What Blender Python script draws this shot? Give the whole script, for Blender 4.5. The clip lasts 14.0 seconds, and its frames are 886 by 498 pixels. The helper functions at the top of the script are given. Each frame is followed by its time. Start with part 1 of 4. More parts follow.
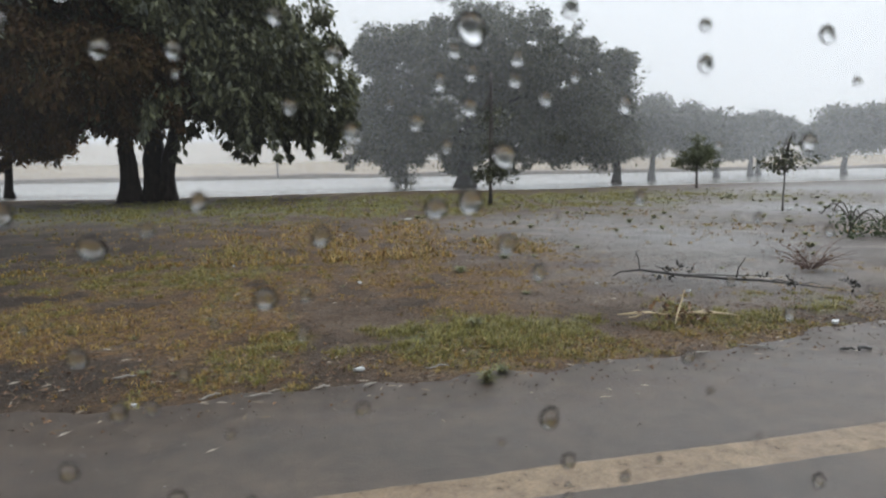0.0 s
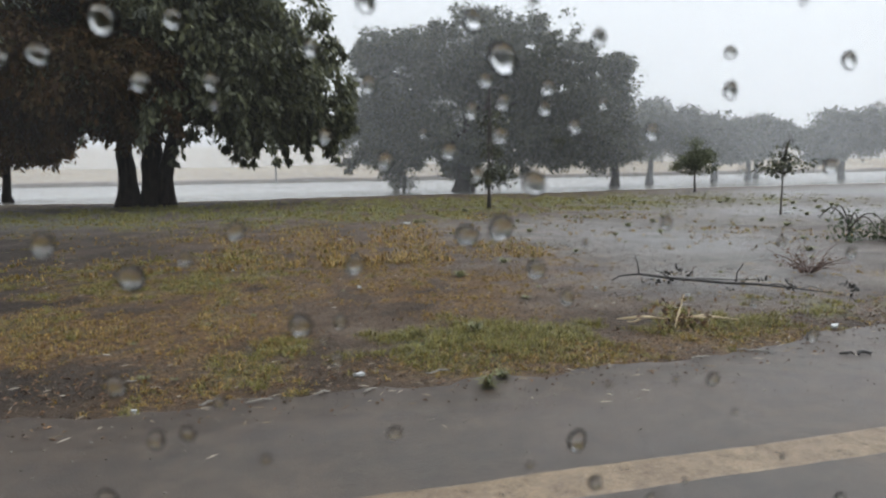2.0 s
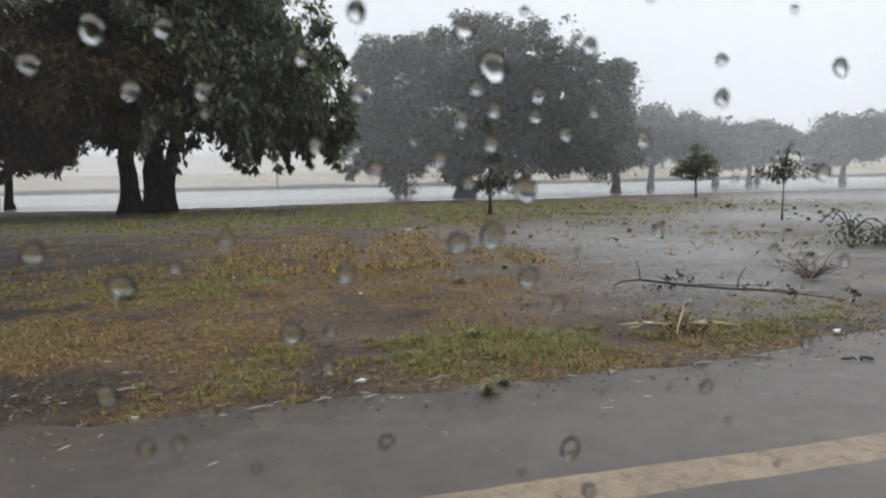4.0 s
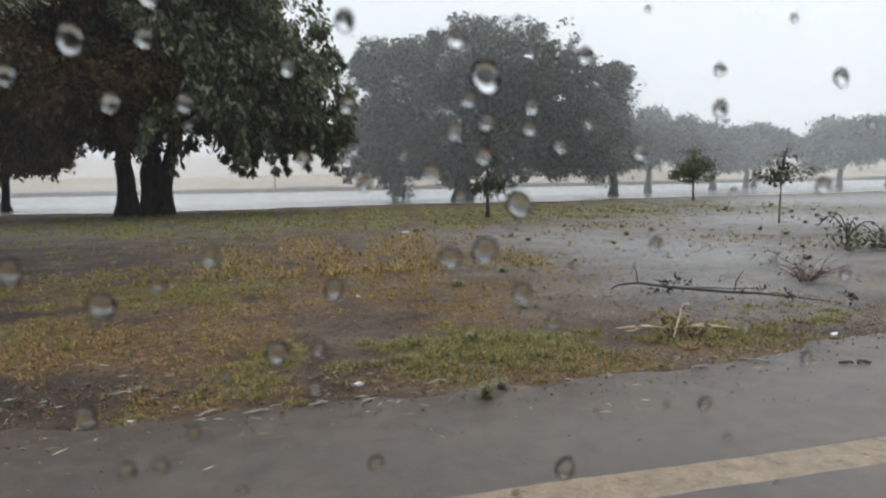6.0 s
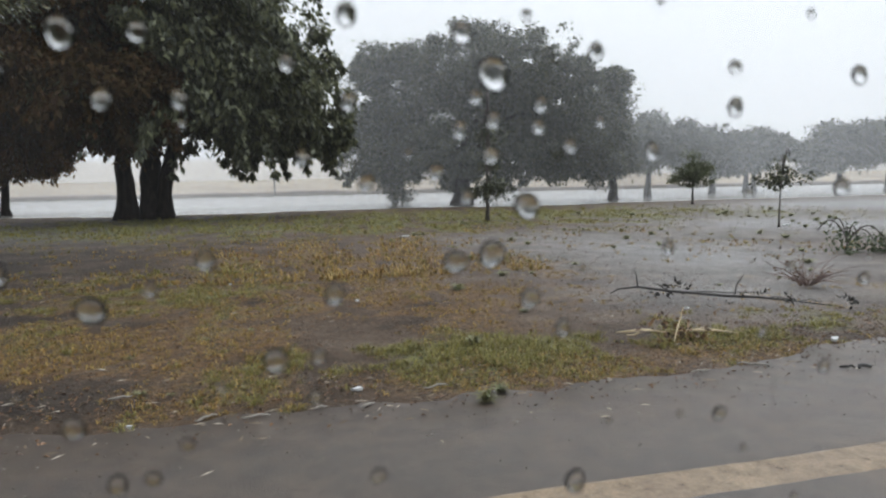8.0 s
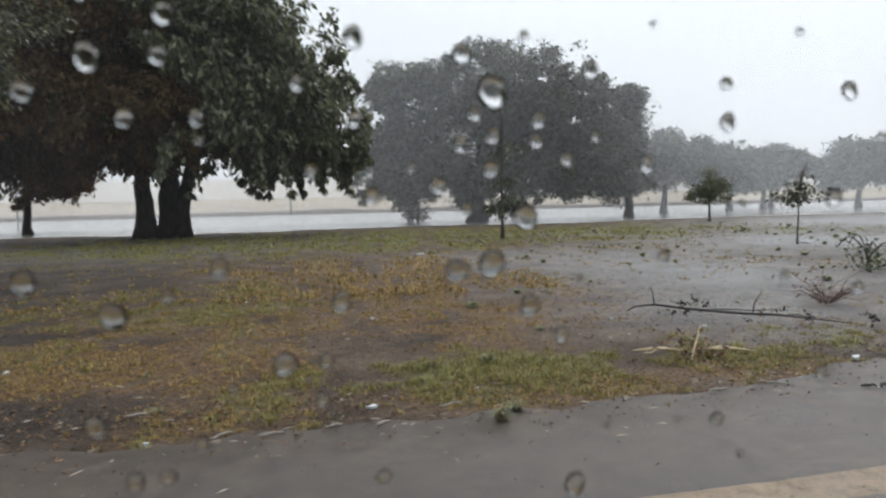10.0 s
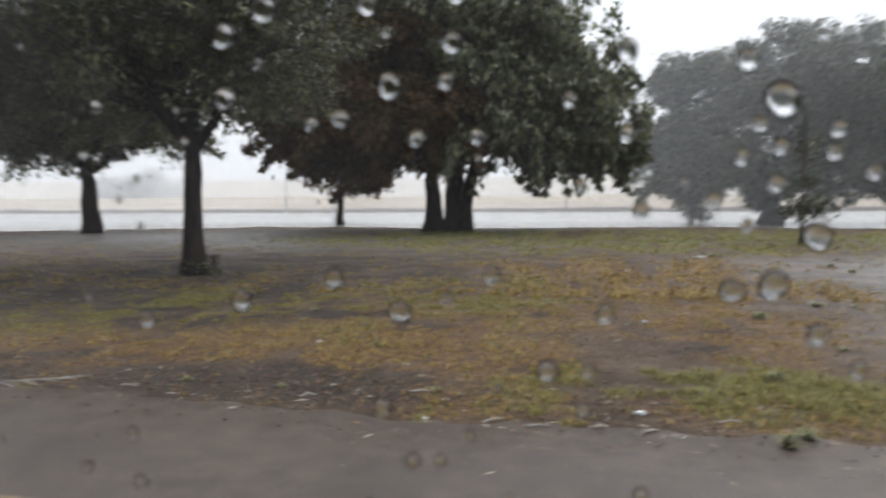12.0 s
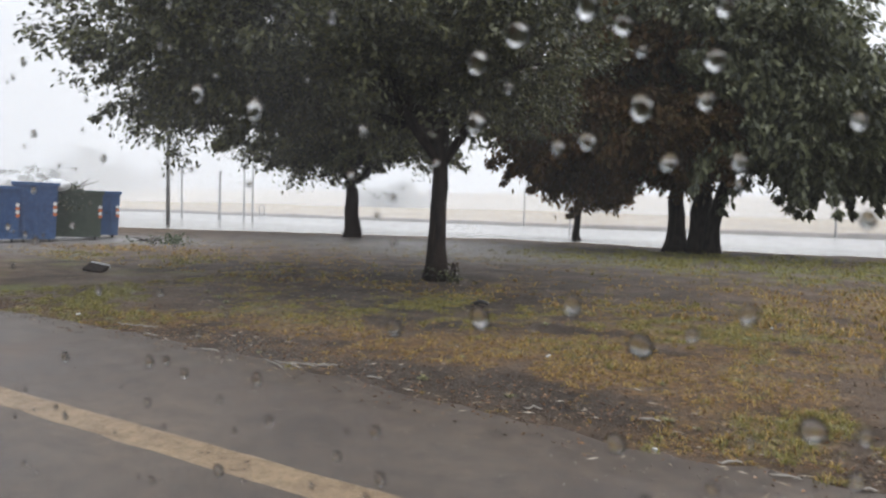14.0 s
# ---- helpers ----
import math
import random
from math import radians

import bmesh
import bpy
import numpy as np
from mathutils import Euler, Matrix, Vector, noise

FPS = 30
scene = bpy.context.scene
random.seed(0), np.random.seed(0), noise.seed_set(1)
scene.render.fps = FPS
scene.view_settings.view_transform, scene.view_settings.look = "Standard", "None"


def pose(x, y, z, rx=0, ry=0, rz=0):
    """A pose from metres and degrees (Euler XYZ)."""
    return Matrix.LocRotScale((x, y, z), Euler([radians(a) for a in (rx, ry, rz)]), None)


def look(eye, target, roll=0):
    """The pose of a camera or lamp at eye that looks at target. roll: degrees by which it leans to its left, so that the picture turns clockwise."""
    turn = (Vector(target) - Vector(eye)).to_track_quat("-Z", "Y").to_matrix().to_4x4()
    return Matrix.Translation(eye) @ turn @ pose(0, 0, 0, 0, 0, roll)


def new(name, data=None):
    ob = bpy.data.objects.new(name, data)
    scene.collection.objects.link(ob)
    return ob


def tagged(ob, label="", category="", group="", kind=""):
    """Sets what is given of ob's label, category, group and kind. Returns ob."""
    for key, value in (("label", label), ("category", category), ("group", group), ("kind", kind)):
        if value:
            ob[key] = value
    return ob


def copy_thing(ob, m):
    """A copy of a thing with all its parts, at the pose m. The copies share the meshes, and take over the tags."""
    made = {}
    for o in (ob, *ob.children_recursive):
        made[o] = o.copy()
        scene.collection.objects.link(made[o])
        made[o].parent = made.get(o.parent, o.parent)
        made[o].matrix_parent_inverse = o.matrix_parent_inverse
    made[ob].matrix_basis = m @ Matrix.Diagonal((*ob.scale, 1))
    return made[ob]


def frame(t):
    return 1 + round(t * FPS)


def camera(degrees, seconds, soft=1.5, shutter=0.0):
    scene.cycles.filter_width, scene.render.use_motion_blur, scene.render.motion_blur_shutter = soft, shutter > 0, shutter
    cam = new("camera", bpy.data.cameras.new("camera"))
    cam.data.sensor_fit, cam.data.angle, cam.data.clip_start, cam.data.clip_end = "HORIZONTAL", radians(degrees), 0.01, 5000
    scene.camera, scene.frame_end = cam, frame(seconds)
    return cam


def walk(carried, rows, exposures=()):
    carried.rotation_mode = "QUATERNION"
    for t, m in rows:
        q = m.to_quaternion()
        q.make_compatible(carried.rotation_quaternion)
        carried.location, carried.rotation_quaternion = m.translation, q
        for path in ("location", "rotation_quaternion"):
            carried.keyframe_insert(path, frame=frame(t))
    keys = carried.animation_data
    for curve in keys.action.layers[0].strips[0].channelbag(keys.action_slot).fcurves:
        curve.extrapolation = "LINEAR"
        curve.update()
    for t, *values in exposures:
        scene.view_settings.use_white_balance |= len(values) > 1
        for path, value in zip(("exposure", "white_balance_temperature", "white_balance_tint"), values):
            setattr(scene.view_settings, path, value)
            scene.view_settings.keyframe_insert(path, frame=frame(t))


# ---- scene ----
cam = camera(66.5, 14.0, soft=2.2, shutter=0.7)
# a phone's two-millimetre aperture, set on the trees: the drops on the near pane go soft
cam.data.dof.use_dof, cam.data.dof.focus_distance, cam.data.dof.aperture_fstop = True, 14.0, 12.5
# seconds, place in metres, then yaw to the left, pitch up and roll in degrees
PATH = [
    (0.0, -0.000, 0.006, 1.238, -14.21, -6.99, -0.86),
    (0.5, -0.007, 0.008, 1.244, -14.15, -7.06, -0.83),
    (1.0, -0.006, 0.007, 1.243, -14.03, -6.88, -0.95),
    (1.5, -0.007, 0.010, 1.245, -13.88, -7.03, -1.01),
    (2.0, -0.011, 0.007, 1.246, -14.36, -6.68, -0.90),
    (2.5, -0.011, 0.009, 1.246, -14.28, -6.19, -0.84),
    (3.0, -0.006, 0.006, 1.243, -14.09, -6.21, -1.08),
    (5.5, -0.011, 0.009, 1.253, -14.47, -6.01, -0.94),
    (6.0, -0.004, 0.012, 1.250, -14.45, -5.94, -0.98),
    (6.5, -0.004, 0.017, 1.247, -14.41, -5.82, -1.13),
    (7.0, -0.005, 0.021, 1.251, -14.48, -5.85, -0.93),
    (9.5, -0.001, 0.020, 1.245, -14.37, -4.46, -1.30),
    (10.0, -0.002, 0.010, 1.247, -13.22, -4.05, -1.22),
    (10.5, 0.000, 0.008, 1.248, -10.31, -3.74, -1.42),
    (11.0, 0.000, 0.006, 1.251, -4.63, -1.54, 0.03),
    (11.5, 0.000, 0.005, 1.252, 2.76, -2.04, 0.80),
    (12.0, 0.000, 0.005, 1.252, 9.69, -3.97, -0.33),
    (12.5, 0.000, 0.005, 1.252, 17.08, -4.20, -2.70),
    (13.0, 0.000, 0.005, 1.252, 22.16, -4.42, 0.75),
    (13.5, 0.000, 0.006, 1.252, 27.26, -3.47, 0.62),
    (14.0, -0.003, 0.008, 1.255, 29.43, -2.96, 1.76),
]


def aimed(x, y, z, yaw, pitch, roll):
    a, b = radians(yaw), radians(pitch)
    way = Vector((-math.sin(a) * math.cos(b), math.cos(a) * math.cos(b), math.sin(b)))
    return look((x, y, z), Vector((x, y, z)) + way, roll)


walk(cam, [(row[0], aimed(*row[1:])) for row in PATH], exposures=[(0.0, 0.52, 6500, 10), (9.5, 0.57, 6500, 10), (11.0, 0.57, 6500, 10), (12.5, 0.92, 6600, 13), (14.0, 0.87, 6600, 13)])

# ---- sky and light: heavy overcast in a downpour ----
world = bpy.data.worlds.new("sky")
scene.world = world
world.use_nodes = True
wn, wl = world.node_tree.nodes, world.node_tree.links
sky = wn.new("ShaderNodeTexSky")
sky.sky_type = "NISHITA"
sky.sun_disc = False
sky.sun_elevation, sky.sun_rotation = radians(50), radians(40)
sky.air_density, sky.dust_density, sky.ozone_density = 1.0, 1.5, 1.0
grey = wn.new("ShaderNodeHueSaturation")
grey.inputs["Saturation"].default_value = 0.12
background = wn["Background"]
background.inputs["Strength"].default_value = 0.13
# an overcast dome: three times as bright overhead as at the horizon, a little brighter towards the hidden sun
direction = wn.new("ShaderNodeTexCoord")
apart = wn.new("ShaderNodeSeparateXYZ")
wl.new(direction.outputs["Generated"], apart.inputs[0])
climb = wn.new("ShaderNodeMapRange")
climb.inputs["From Min"].default_value, climb.inputs["From Max"].default_value = 0.0, 1.0
climb.inputs["To Min"].default_value, climb.inputs["To Max"].default_value = 1.0, 2.75
wl.new(apart.outputs["Z"], climb.inputs["Value"])
towards = wn.new("ShaderNodeVectorMath")
towards.operation = "DOT_PRODUCT"
towards.inputs[1].default_value = (0.75, 0.6, 0.0)
wl.new(direction.outputs["Generated"], towards.inputs[0])
side = wn.new("ShaderNodeMath")
side.operation = "MULTIPLY_ADD"
side.inputs[1].default_value, side.inputs[2].default_value = 0.74, 1.03
wl.new(towards.outputs["Value"], side.inputs[0])
dome = wn.new("ShaderNodeMath")
dome.operation = "MULTIPLY"
wl.new(climb.outputs[0], dome.inputs[0])
wl.new(side.outputs[0], dome.inputs[1])
tinted_cloud = wn.new("ShaderNodeVectorMath")
tinted_cloud.operation = "SCALE"
tinted_cloud.inputs[0].default_value = (3.3, 3.63, 3.98)
wl.new(dome.outputs[0], tinted_cloud.inputs["Scale"])
cloud = wn.new("ShaderNodeMix")
cloud.data_type = "RGBA"
cloud.inputs["Factor"].default_value = 0.92
wl.new(sky.outputs[0], grey.inputs["Color"])
wl.new(grey.outputs[0], cloud.inputs["A"])
wl.new(tinted_cloud.outputs[0], cloud.inputs["B"])
wl.new(cloud.outputs["Result"], background.inputs["Color"])

sun_data = bpy.data.lights.new("sun", "SUN")
sun_data.energy, sun_data.angle, sun_data.color = 0.6, radians(40), (1.0, 0.97, 0.93)
sun = new("sun", sun_data)
sun.matrix_world = look((0, 0, 30), (-14, -16, 0))


# ---- helpers of this scene ----
def mesh_from(name, verts, faces):
    """A mesh from arrays of corners and of equal-sided faces."""
    verts = np.asarray(verts, dtype=np.float32).reshape(-1, 3)
    faces = np.asarray(faces, dtype=np.int32)
    sides = faces.shape[1]
    me = bpy.data.meshes.new(name)
    me.vertices.add(len(verts))
    me.vertices.foreach_set("co", verts.ravel())
    me.loops.add(faces.size)
    me.loops.foreach_set("vertex_index", faces.ravel())
    me.polygons.add(len(faces))
    me.polygons.foreach_set("loop_start", np.arange(0, faces.size, sides, dtype=np.int32))
    me.polygons.foreach_set("loop_total", np.full(len(faces), sides, dtype=np.int32))
    me.update(calc_edges=True)
    return me


def part(name, data, material, parent=None, label="", smooth=False):
    """One mesh object, from a bmesh or a mesh, under a thing or a part."""
    if isinstance(data, bmesh.types.BMesh):
        me = bpy.data.meshes.new(name)
        data.to_mesh(me)
        data.free()
    else:
        me = data
    if material:
        me.materials.append(material)
    if smooth:
        me.polygons.foreach_set("use_smooth", [True] * len(me.polygons))
    ob = new(name, me)
    if parent:
        ob.parent = parent
    if label:
        tagged(ob, label)
    return ob


def thing(name, x, y, z, label, category, group="", turn=0.0):
    ob = new(name)
    ob.matrix_basis = pose(x, y, z, 0, 0, turn)
    return tagged(ob, label, category, group)


def box(bm, x0, x1, y0, y1, z0, z1, bevel=0.0):
    made = bmesh.ops.create_cube(bm, size=1.0)["verts"]
    for v in made:
        v.co = Vector((x0 + (v.co.x + 0.5) * (x1 - x0), y0 + (v.co.y + 0.5) * (y1 - y0), z0 + (v.co.z + 0.5) * (z1 - z0)))
    if bevel:
        edges = list({e for v in made for e in v.link_edges})
        bmesh.ops.bevel(bm, geom=edges, offset=bevel, segments=2, affect="EDGES", clamp_overlap=True)
    return made


def tube(points, radii, sides=8, rough=0.0, seed=0):
    """A closed, tapered tube along points, as a mesh."""
    rng = np.random.default_rng(seed)
    pts = np.array(points, dtype=float)
    n = len(pts)
    ways = np.gradient(pts, axis=0)
    ways /= np.linalg.norm(ways, axis=1, keepdims=True) + 1e-9
    verts, faces = [], []
    side = np.cross(ways[0], (0.31, 0.95, 0.05))
    for i in range(n):
        side = side - ways[i] * side.dot(ways[i])
        side /= np.linalg.norm(side) + 1e-9
        up = np.cross(ways[i], side)
        for k in range(sides):
            a = 2 * math.pi * k / sides
            r = radii[i] * (1 + rough * rng.uniform(-1, 1))
            verts.append(pts[i] + r * (math.cos(a) * side + math.sin(a) * up))
    for i in range(n - 1):
        for k in range(sides):
            a, b = i * sides + k, i * sides + (k + 1) % sides
            faces.append((a, b, b + sides, a + sides))
    verts.append(pts[0])
    verts.append(pts[-1])
    low, top = len(verts) - 2, len(verts) - 1
    bm = bmesh.new()
    vs = [bm.verts.new(v) for v in verts]
    for f in faces:
        bm.faces.new([vs[i] for i in f])
    for k in range(sides):
        bm.faces.new((vs[low], vs[(k + 1) % sides], vs[k]))
        bm.faces.new((vs[top], vs[(n - 1) * sides + k], vs[(n - 1) * sides + (k + 1) % sides]))
    bmesh.ops.recalc_face_normals(bm, faces=bm.faces)
    return bm


def bent(a, b, steps, sag, wobble, rng):
    """Points from a to b, bowed up by sag and wandering a little."""
    a, b = np.array(a, dtype=float), np.array(b, dtype=float)
    out = []
    for i in range(steps + 1):
        s = i / steps
        p = a + (b - a) * s + np.array((0, 0, sag * math.sin(math.pi * s)))
        if 0 < i < steps:
            p = p + rng.normal(0, wobble, 3)
        out.append(p)
    return out


# ---- materials ----
def material(name):
    m = bpy.data.materials.new(name)
    m.use_nodes = True
    return m, m.node_tree.nodes, m.node_tree.links, m.node_tree.nodes["Principled BSDF"]


def noise_node(nodes, links, scale, detail=4.0, rough=0.55, kind="Object", stretch=None):
    coord = nodes.new("ShaderNodeTexCoord")
    tex = nodes.new("ShaderNodeTexNoise")
    tex.inputs["Scale"].default_value, tex.inputs["Detail"].default_value, tex.inputs["Roughness"].default_value = scale, detail, rough
    if stretch:
        mapping = nodes.new("ShaderNodeMapping")
        mapping.inputs["Scale"].default_value = stretch
        links.new(coord.outputs[kind], mapping.inputs["Vector"])
        links.new(mapping.outputs[0], tex.inputs["Vector"])
    else:
        links.new(coord.outputs[kind], tex.inputs["Vector"])
    return tex


def ramp(nodes, links, source, stops):
    r = nodes.new("ShaderNodeValToRGB")
    while len(r.color_ramp.elements) < len(stops):
        r.color_ramp.elements.new(0.5)
    for e, (at, colour) in zip(r.color_ramp.elements, stops):
        e.position = at
        e.color = (*colour, 1.0) if len(colour) == 3 else colour
    links.new(source, r.inputs["Fac"])
    return r


def mix(nodes, links, factor, a, b, how="MIX"):
    m = nodes.new("ShaderNodeMix")
    m.data_type, m.blend_type = "RGBA", how
    for socket, value in ((m.inputs["Factor"], factor), (m.inputs["A"], a), (m.inputs["B"], b)):
        if isinstance(value, bpy.types.NodeSocket):
            links.new(value, socket)
        else:
            socket.default_value = value if isinstance(value, float) else (*value, 1.0)
    return m.outputs["Result"]


def bump(nodes, links, shader, height, strength, distance):
    b = nodes.new("ShaderNodeBump")
    b.inputs["Strength"].default_value, b.inputs["Distance"].default_value = strength, distance
    links.new(height, b.inputs["Height"])
    links.new(b.outputs[0], shader.inputs["Normal"])


def speckled(name, dark, light, scale, roughness, bumpy=0.3, distance=0.01, metal=0.0, stretch=None, fine=6.0):
    """Two scales of colour variation, rough and fine, with relief."""
    m, n, l, s = material(name)
    a = noise_node(n, l, scale, stretch=stretch)
    b = noise_node(n, l, scale * fine, detail=6.0, stretch=stretch)
    c = ramp(n, l, a.outputs["Fac"], [(0.3, dark), (0.7, light)])
    d = ramp(n, l, b.outputs["Fac"], [(0.25, (0.55, 0.55, 0.55)), (0.75, (1.0, 1.0, 1.0))])
    l.new(mix(n, l, 1.0, c.outputs[0], d.outputs[0], "MULTIPLY"), s.inputs["Base Color"])
    s.inputs["Roughness"].default_value, s.inputs["Metallic"].default_value = roughness, metal
    bump(n, l, s, b.outputs["Fac"], bumpy, distance)
    return m


def leafy(name, colours, roughness=0.36, glow=0.3, gloss=0.4):
    """Leaves: each its own shade, a little light coming through."""
    m, n, l, s = material(name)
    geo = n.new("ShaderNodeNewGeometry")
    stops = [(i / max(1, len(colours) - 1), c) for i, c in enumerate(colours)]
    c = ramp(n, l, geo.outputs["Random Per Island"], stops)
    l.new(c.outputs[0], s.inputs["Base Color"])
    s.inputs["Roughness"].default_value = roughness
    s.inputs["Specular IOR Level"].default_value = gloss
    t = n.new("ShaderNodeBsdfTranslucent")
    l.new(c.outputs[0], t.inputs["Color"])
    both = n.new("ShaderNodeMixShader")
    both.inputs["Fac"].default_value = glow
    l.new(s.outputs[0], both.inputs[1])
    l.new(t.outputs[0], both.inputs[2])
    l.new(both.outputs[0], n["Material Output"].inputs["Surface"])
    return m


def ground_material():
    """Wet bare earth with washed-out silt, worn turf and puddled films of water."""
    m, n, l, s = material("wet_earth")
    mid = noise_node(n, l, 1.1, detail=6.0, rough=0.65)
    fine = noise_node(n, l, 22.0, detail=5.0, rough=0.7)
    earth = ramp(n, l, mid.outputs["Fac"], [(0.3, (0.03, 0.0175, 0.009)), (0.5, (0.078, 0.048, 0.027)), (0.7, (0.148, 0.104, 0.068))])
    green = ramp(n, l, fine.outputs["Fac"], [(0.3, (0.03, 0.035, 0.012)), (0.52, (0.1, 0.105, 0.028)), (0.72, (0.19, 0.175, 0.055))])
    straw = ramp(n, l, fine.outputs["Fac"], [(0.3, (0.045, 0.026, 0.012)), (0.52, (0.12, 0.064, 0.022)), (0.72, (0.26, 0.15, 0.055))])
    grown = n.new("ShaderNodeAttribute")
    grown.attribute_name = "turf"
    parts_of = n.new("ShaderNodeSeparateColor")
    l.new(grown.outputs["Color"], parts_of.inputs[0])
    ragged = []
    for channel in (0, 1):
        where = n.new("ShaderNodeMath")
        where.operation = "MULTIPLY_ADD"
        l.new(mid.outputs["Fac"], where.inputs[0])
        where.inputs[1].default_value = 0.8
        l.new(parts_of.outputs[channel], where.inputs[2])
        ragged.append(ramp(n, l, where.outputs[0], [(0.55, (0, 0, 0)), (1.0, (0.85, 0.85, 0.85))]).outputs[0])
    silt = ramp(n, l, mid.outputs["Fac"], [(0.3, (0.12, 0.112, 0.105)), (0.7, (0.21, 0.2, 0.19))])
    col = mix(n, l, parts_of.outputs[2], earth.outputs[0], silt.outputs[0])
    # dark leaf mould, its colour also carrying the shade of the crowns
    shade_mould = ramp(n, l, mid.outputs["Fac"], [(0.3, (0.018, 0.012, 0.0085)), (0.7, (0.064, 0.044, 0.029))])
    col = mix(n, l, grown.outputs["Alpha"], col, shade_mould.outputs[0])
    col = mix(n, l, ragged[1], col, straw.outputs[0])
    col = mix(n, l, ragged[0], col, green.outputs[0])
    grit = ramp(n, l, fine.outputs["Fac"], [(0.3, (0.4, 0.38, 0.36)), (0.5, (1.0, 1.0, 1.0)), (0.72, (1.5, 1.45, 1.4))])
    l.new(mix(n, l, 1.0, col, grit.outputs[0], "MULTIPLY"), s.inputs["Base Color"])
    wet = ramp(n, l, mid.outputs["Fac"], [(0.35, (0.9, 0.9, 0.9)), (0.65, (0.68, 0.68, 0.68))])
    l.new(mix(n, l, parts_of.outputs[2], wet.outputs[0], (0.34, 0.34, 0.34)), s.inputs["Roughness"])
    shine = n.new("ShaderNodeMapRange")
    shine.inputs["To Min"].default_value, shine.inputs["To Max"].default_value = 0.28, 0.5
    l.new(parts_of.outputs[2], shine.inputs["Value"])
    l.new(shine.outputs[0], s.inputs["Specular IOR Level"])
    bump(n, l, s, fine.outputs["Fac"], 1.0, 0.05)
    return m


def asphalt_material():
    m, n, l, s = material("wet_asphalt")
    big = noise_node(n, l, 0.7, detail=5.0)
    fine = noise_node(n, l, 90.0, detail=3.0, rough=0.7)
    silt = ramp(n, l, big.outputs["Fac"], [(0.3, (0.046, 0.033, 0.0245)), (0.7, (0.106, 0.079, 0.058))])
    chips = ramp(n, l, fine.outputs["Fac"], [(0.3, (0.6, 0.6, 0.6)), (0.7, (1.15, 1.13, 1.1))])
    patchy = noise_node(n, l, 6.0, detail=6.0, rough=0.7)
    worn = ramp(n, l, patchy.outputs["Fac"], [(0.28, (0.5, 0.49, 0.48)), (0.72, (1.3, 1.28, 1.25))])
    col = mix(n, l, 1.0, silt.outputs[0], chips.outputs[0], "MULTIPLY")
    col = mix(n, l, 1.0, col, worn.outputs[0], "MULTIPLY")
    spread = n.new("ShaderNodeAttribute")
    spread.attribute_name = "silt"
    reach = n.new("ShaderNodeMath")
    reach.operation = "MULTIPLY_ADD"
    l.new(patchy.outputs["Fac"], reach.inputs[0])
    reach.inputs[1].default_value = 1.1
    l.new(spread.outputs["Fac"], reach.inputs[2])
    mud = ramp(n, l, reach.outputs[0], [(0.75, (0, 0, 0)), (1.1, (1, 1, 1))])
    soil = ramp(n, l, patchy.outputs["Fac"], [(0.3, (0.025, 0.016, 0.01)), (0.7, (0.085, 0.06, 0.04))])
    l.new(mix(n, l, mud.outputs[0], col, soil.outputs[0]), s.inputs["Base Color"])
    wet = ramp(n, l, big.outputs["Fac"], [(0.3, (0.4, 0.4, 0.4)), (0.7, (0.62, 0.62, 0.62))])
    l.new(wet.outputs[0], s.inputs["Roughness"])
    bump(n, l, s, fine.outputs["Fac"], 0.7, 0.008)
    return m


def water_material():
    m, n, l, s = material("flood_water")
    ripple = noise_node(n, l, 3.0, detail=5.0, rough=0.7)
    s.inputs["Base Color"].default_value = (0.2, 0.185, 0.165, 1)
    s.inputs["Roughness"].default_value = 0.22
    s.inputs["IOR"].default_value = 1.33
    bump(n, l, s, ripple.outputs["Fac"], 0.25, 0.02)
    return m


EARTH, ASPHALT, WATER = ground_material(), asphalt_material(), water_material()
PAINT = speckled("worn_yellow_paint", (0.23, 0.155, 0.09), (0.32, 0.225, 0.13), 3.0, 0.5, 0.3, 0.003, fine=30.0)
wear_n, wear_l = PAINT.node_tree.nodes, PAINT.node_tree.links
wear = noise_node(wear_n, wear_l, 9.0, detail=8.0, rough=0.8)
gone = ramp(wear_n, wear_l, wear.outputs["Fac"], [(0.45, (0.12, 0.12, 0.12)), (0.75, (0.6, 0.6, 0.6))])
bare = wear_n.new("ShaderNodeBsdfTransparent")
thin_paint = wear_n.new("ShaderNodeMixShader")
wear_l.new(gone.outputs[0], thin_paint.inputs["Fac"])
wear_l.new(wear_n["Principled BSDF"].outputs[0], thin_paint.inputs[1])
wear_l.new(bare.outputs[0], thin_paint.inputs[2])
wear_l.new(thin_paint.outputs[0], wear_n["Material Output"].inputs["Surface"])
BARK = speckled("wet_bark", (0.011, 0.007, 0.005), (0.04, 0.026, 0.02), 2.5, 0.9, 0.9, 0.04, stretch=(4.0, 4.0, 0.7))
BARK.node_tree.nodes["Principled BSDF"].inputs["Specular IOR Level"].default_value = 0.15
PALE_BARK = speckled("thin_bark", (0.05, 0.042, 0.035), (0.12, 0.1, 0.085), 9.0, 0.7, 0.5, 0.01)
FIELD = speckled("dry_stubble", (0.3, 0.22, 0.13), (0.45, 0.34, 0.21), 0.05, 0.9, 0.4, 0.1, fine=18.0)
BANK = speckled("brown_bank", (0.06, 0.045, 0.035), (0.13, 0.1, 0.075), 0.5, 0.9, 0.6, 0.1)
LEAF_DARK = leafy("dark_leaves", [(0.02, 0.021, 0.011), (0.058, 0.06, 0.028), (0.165, 0.165, 0.072)])
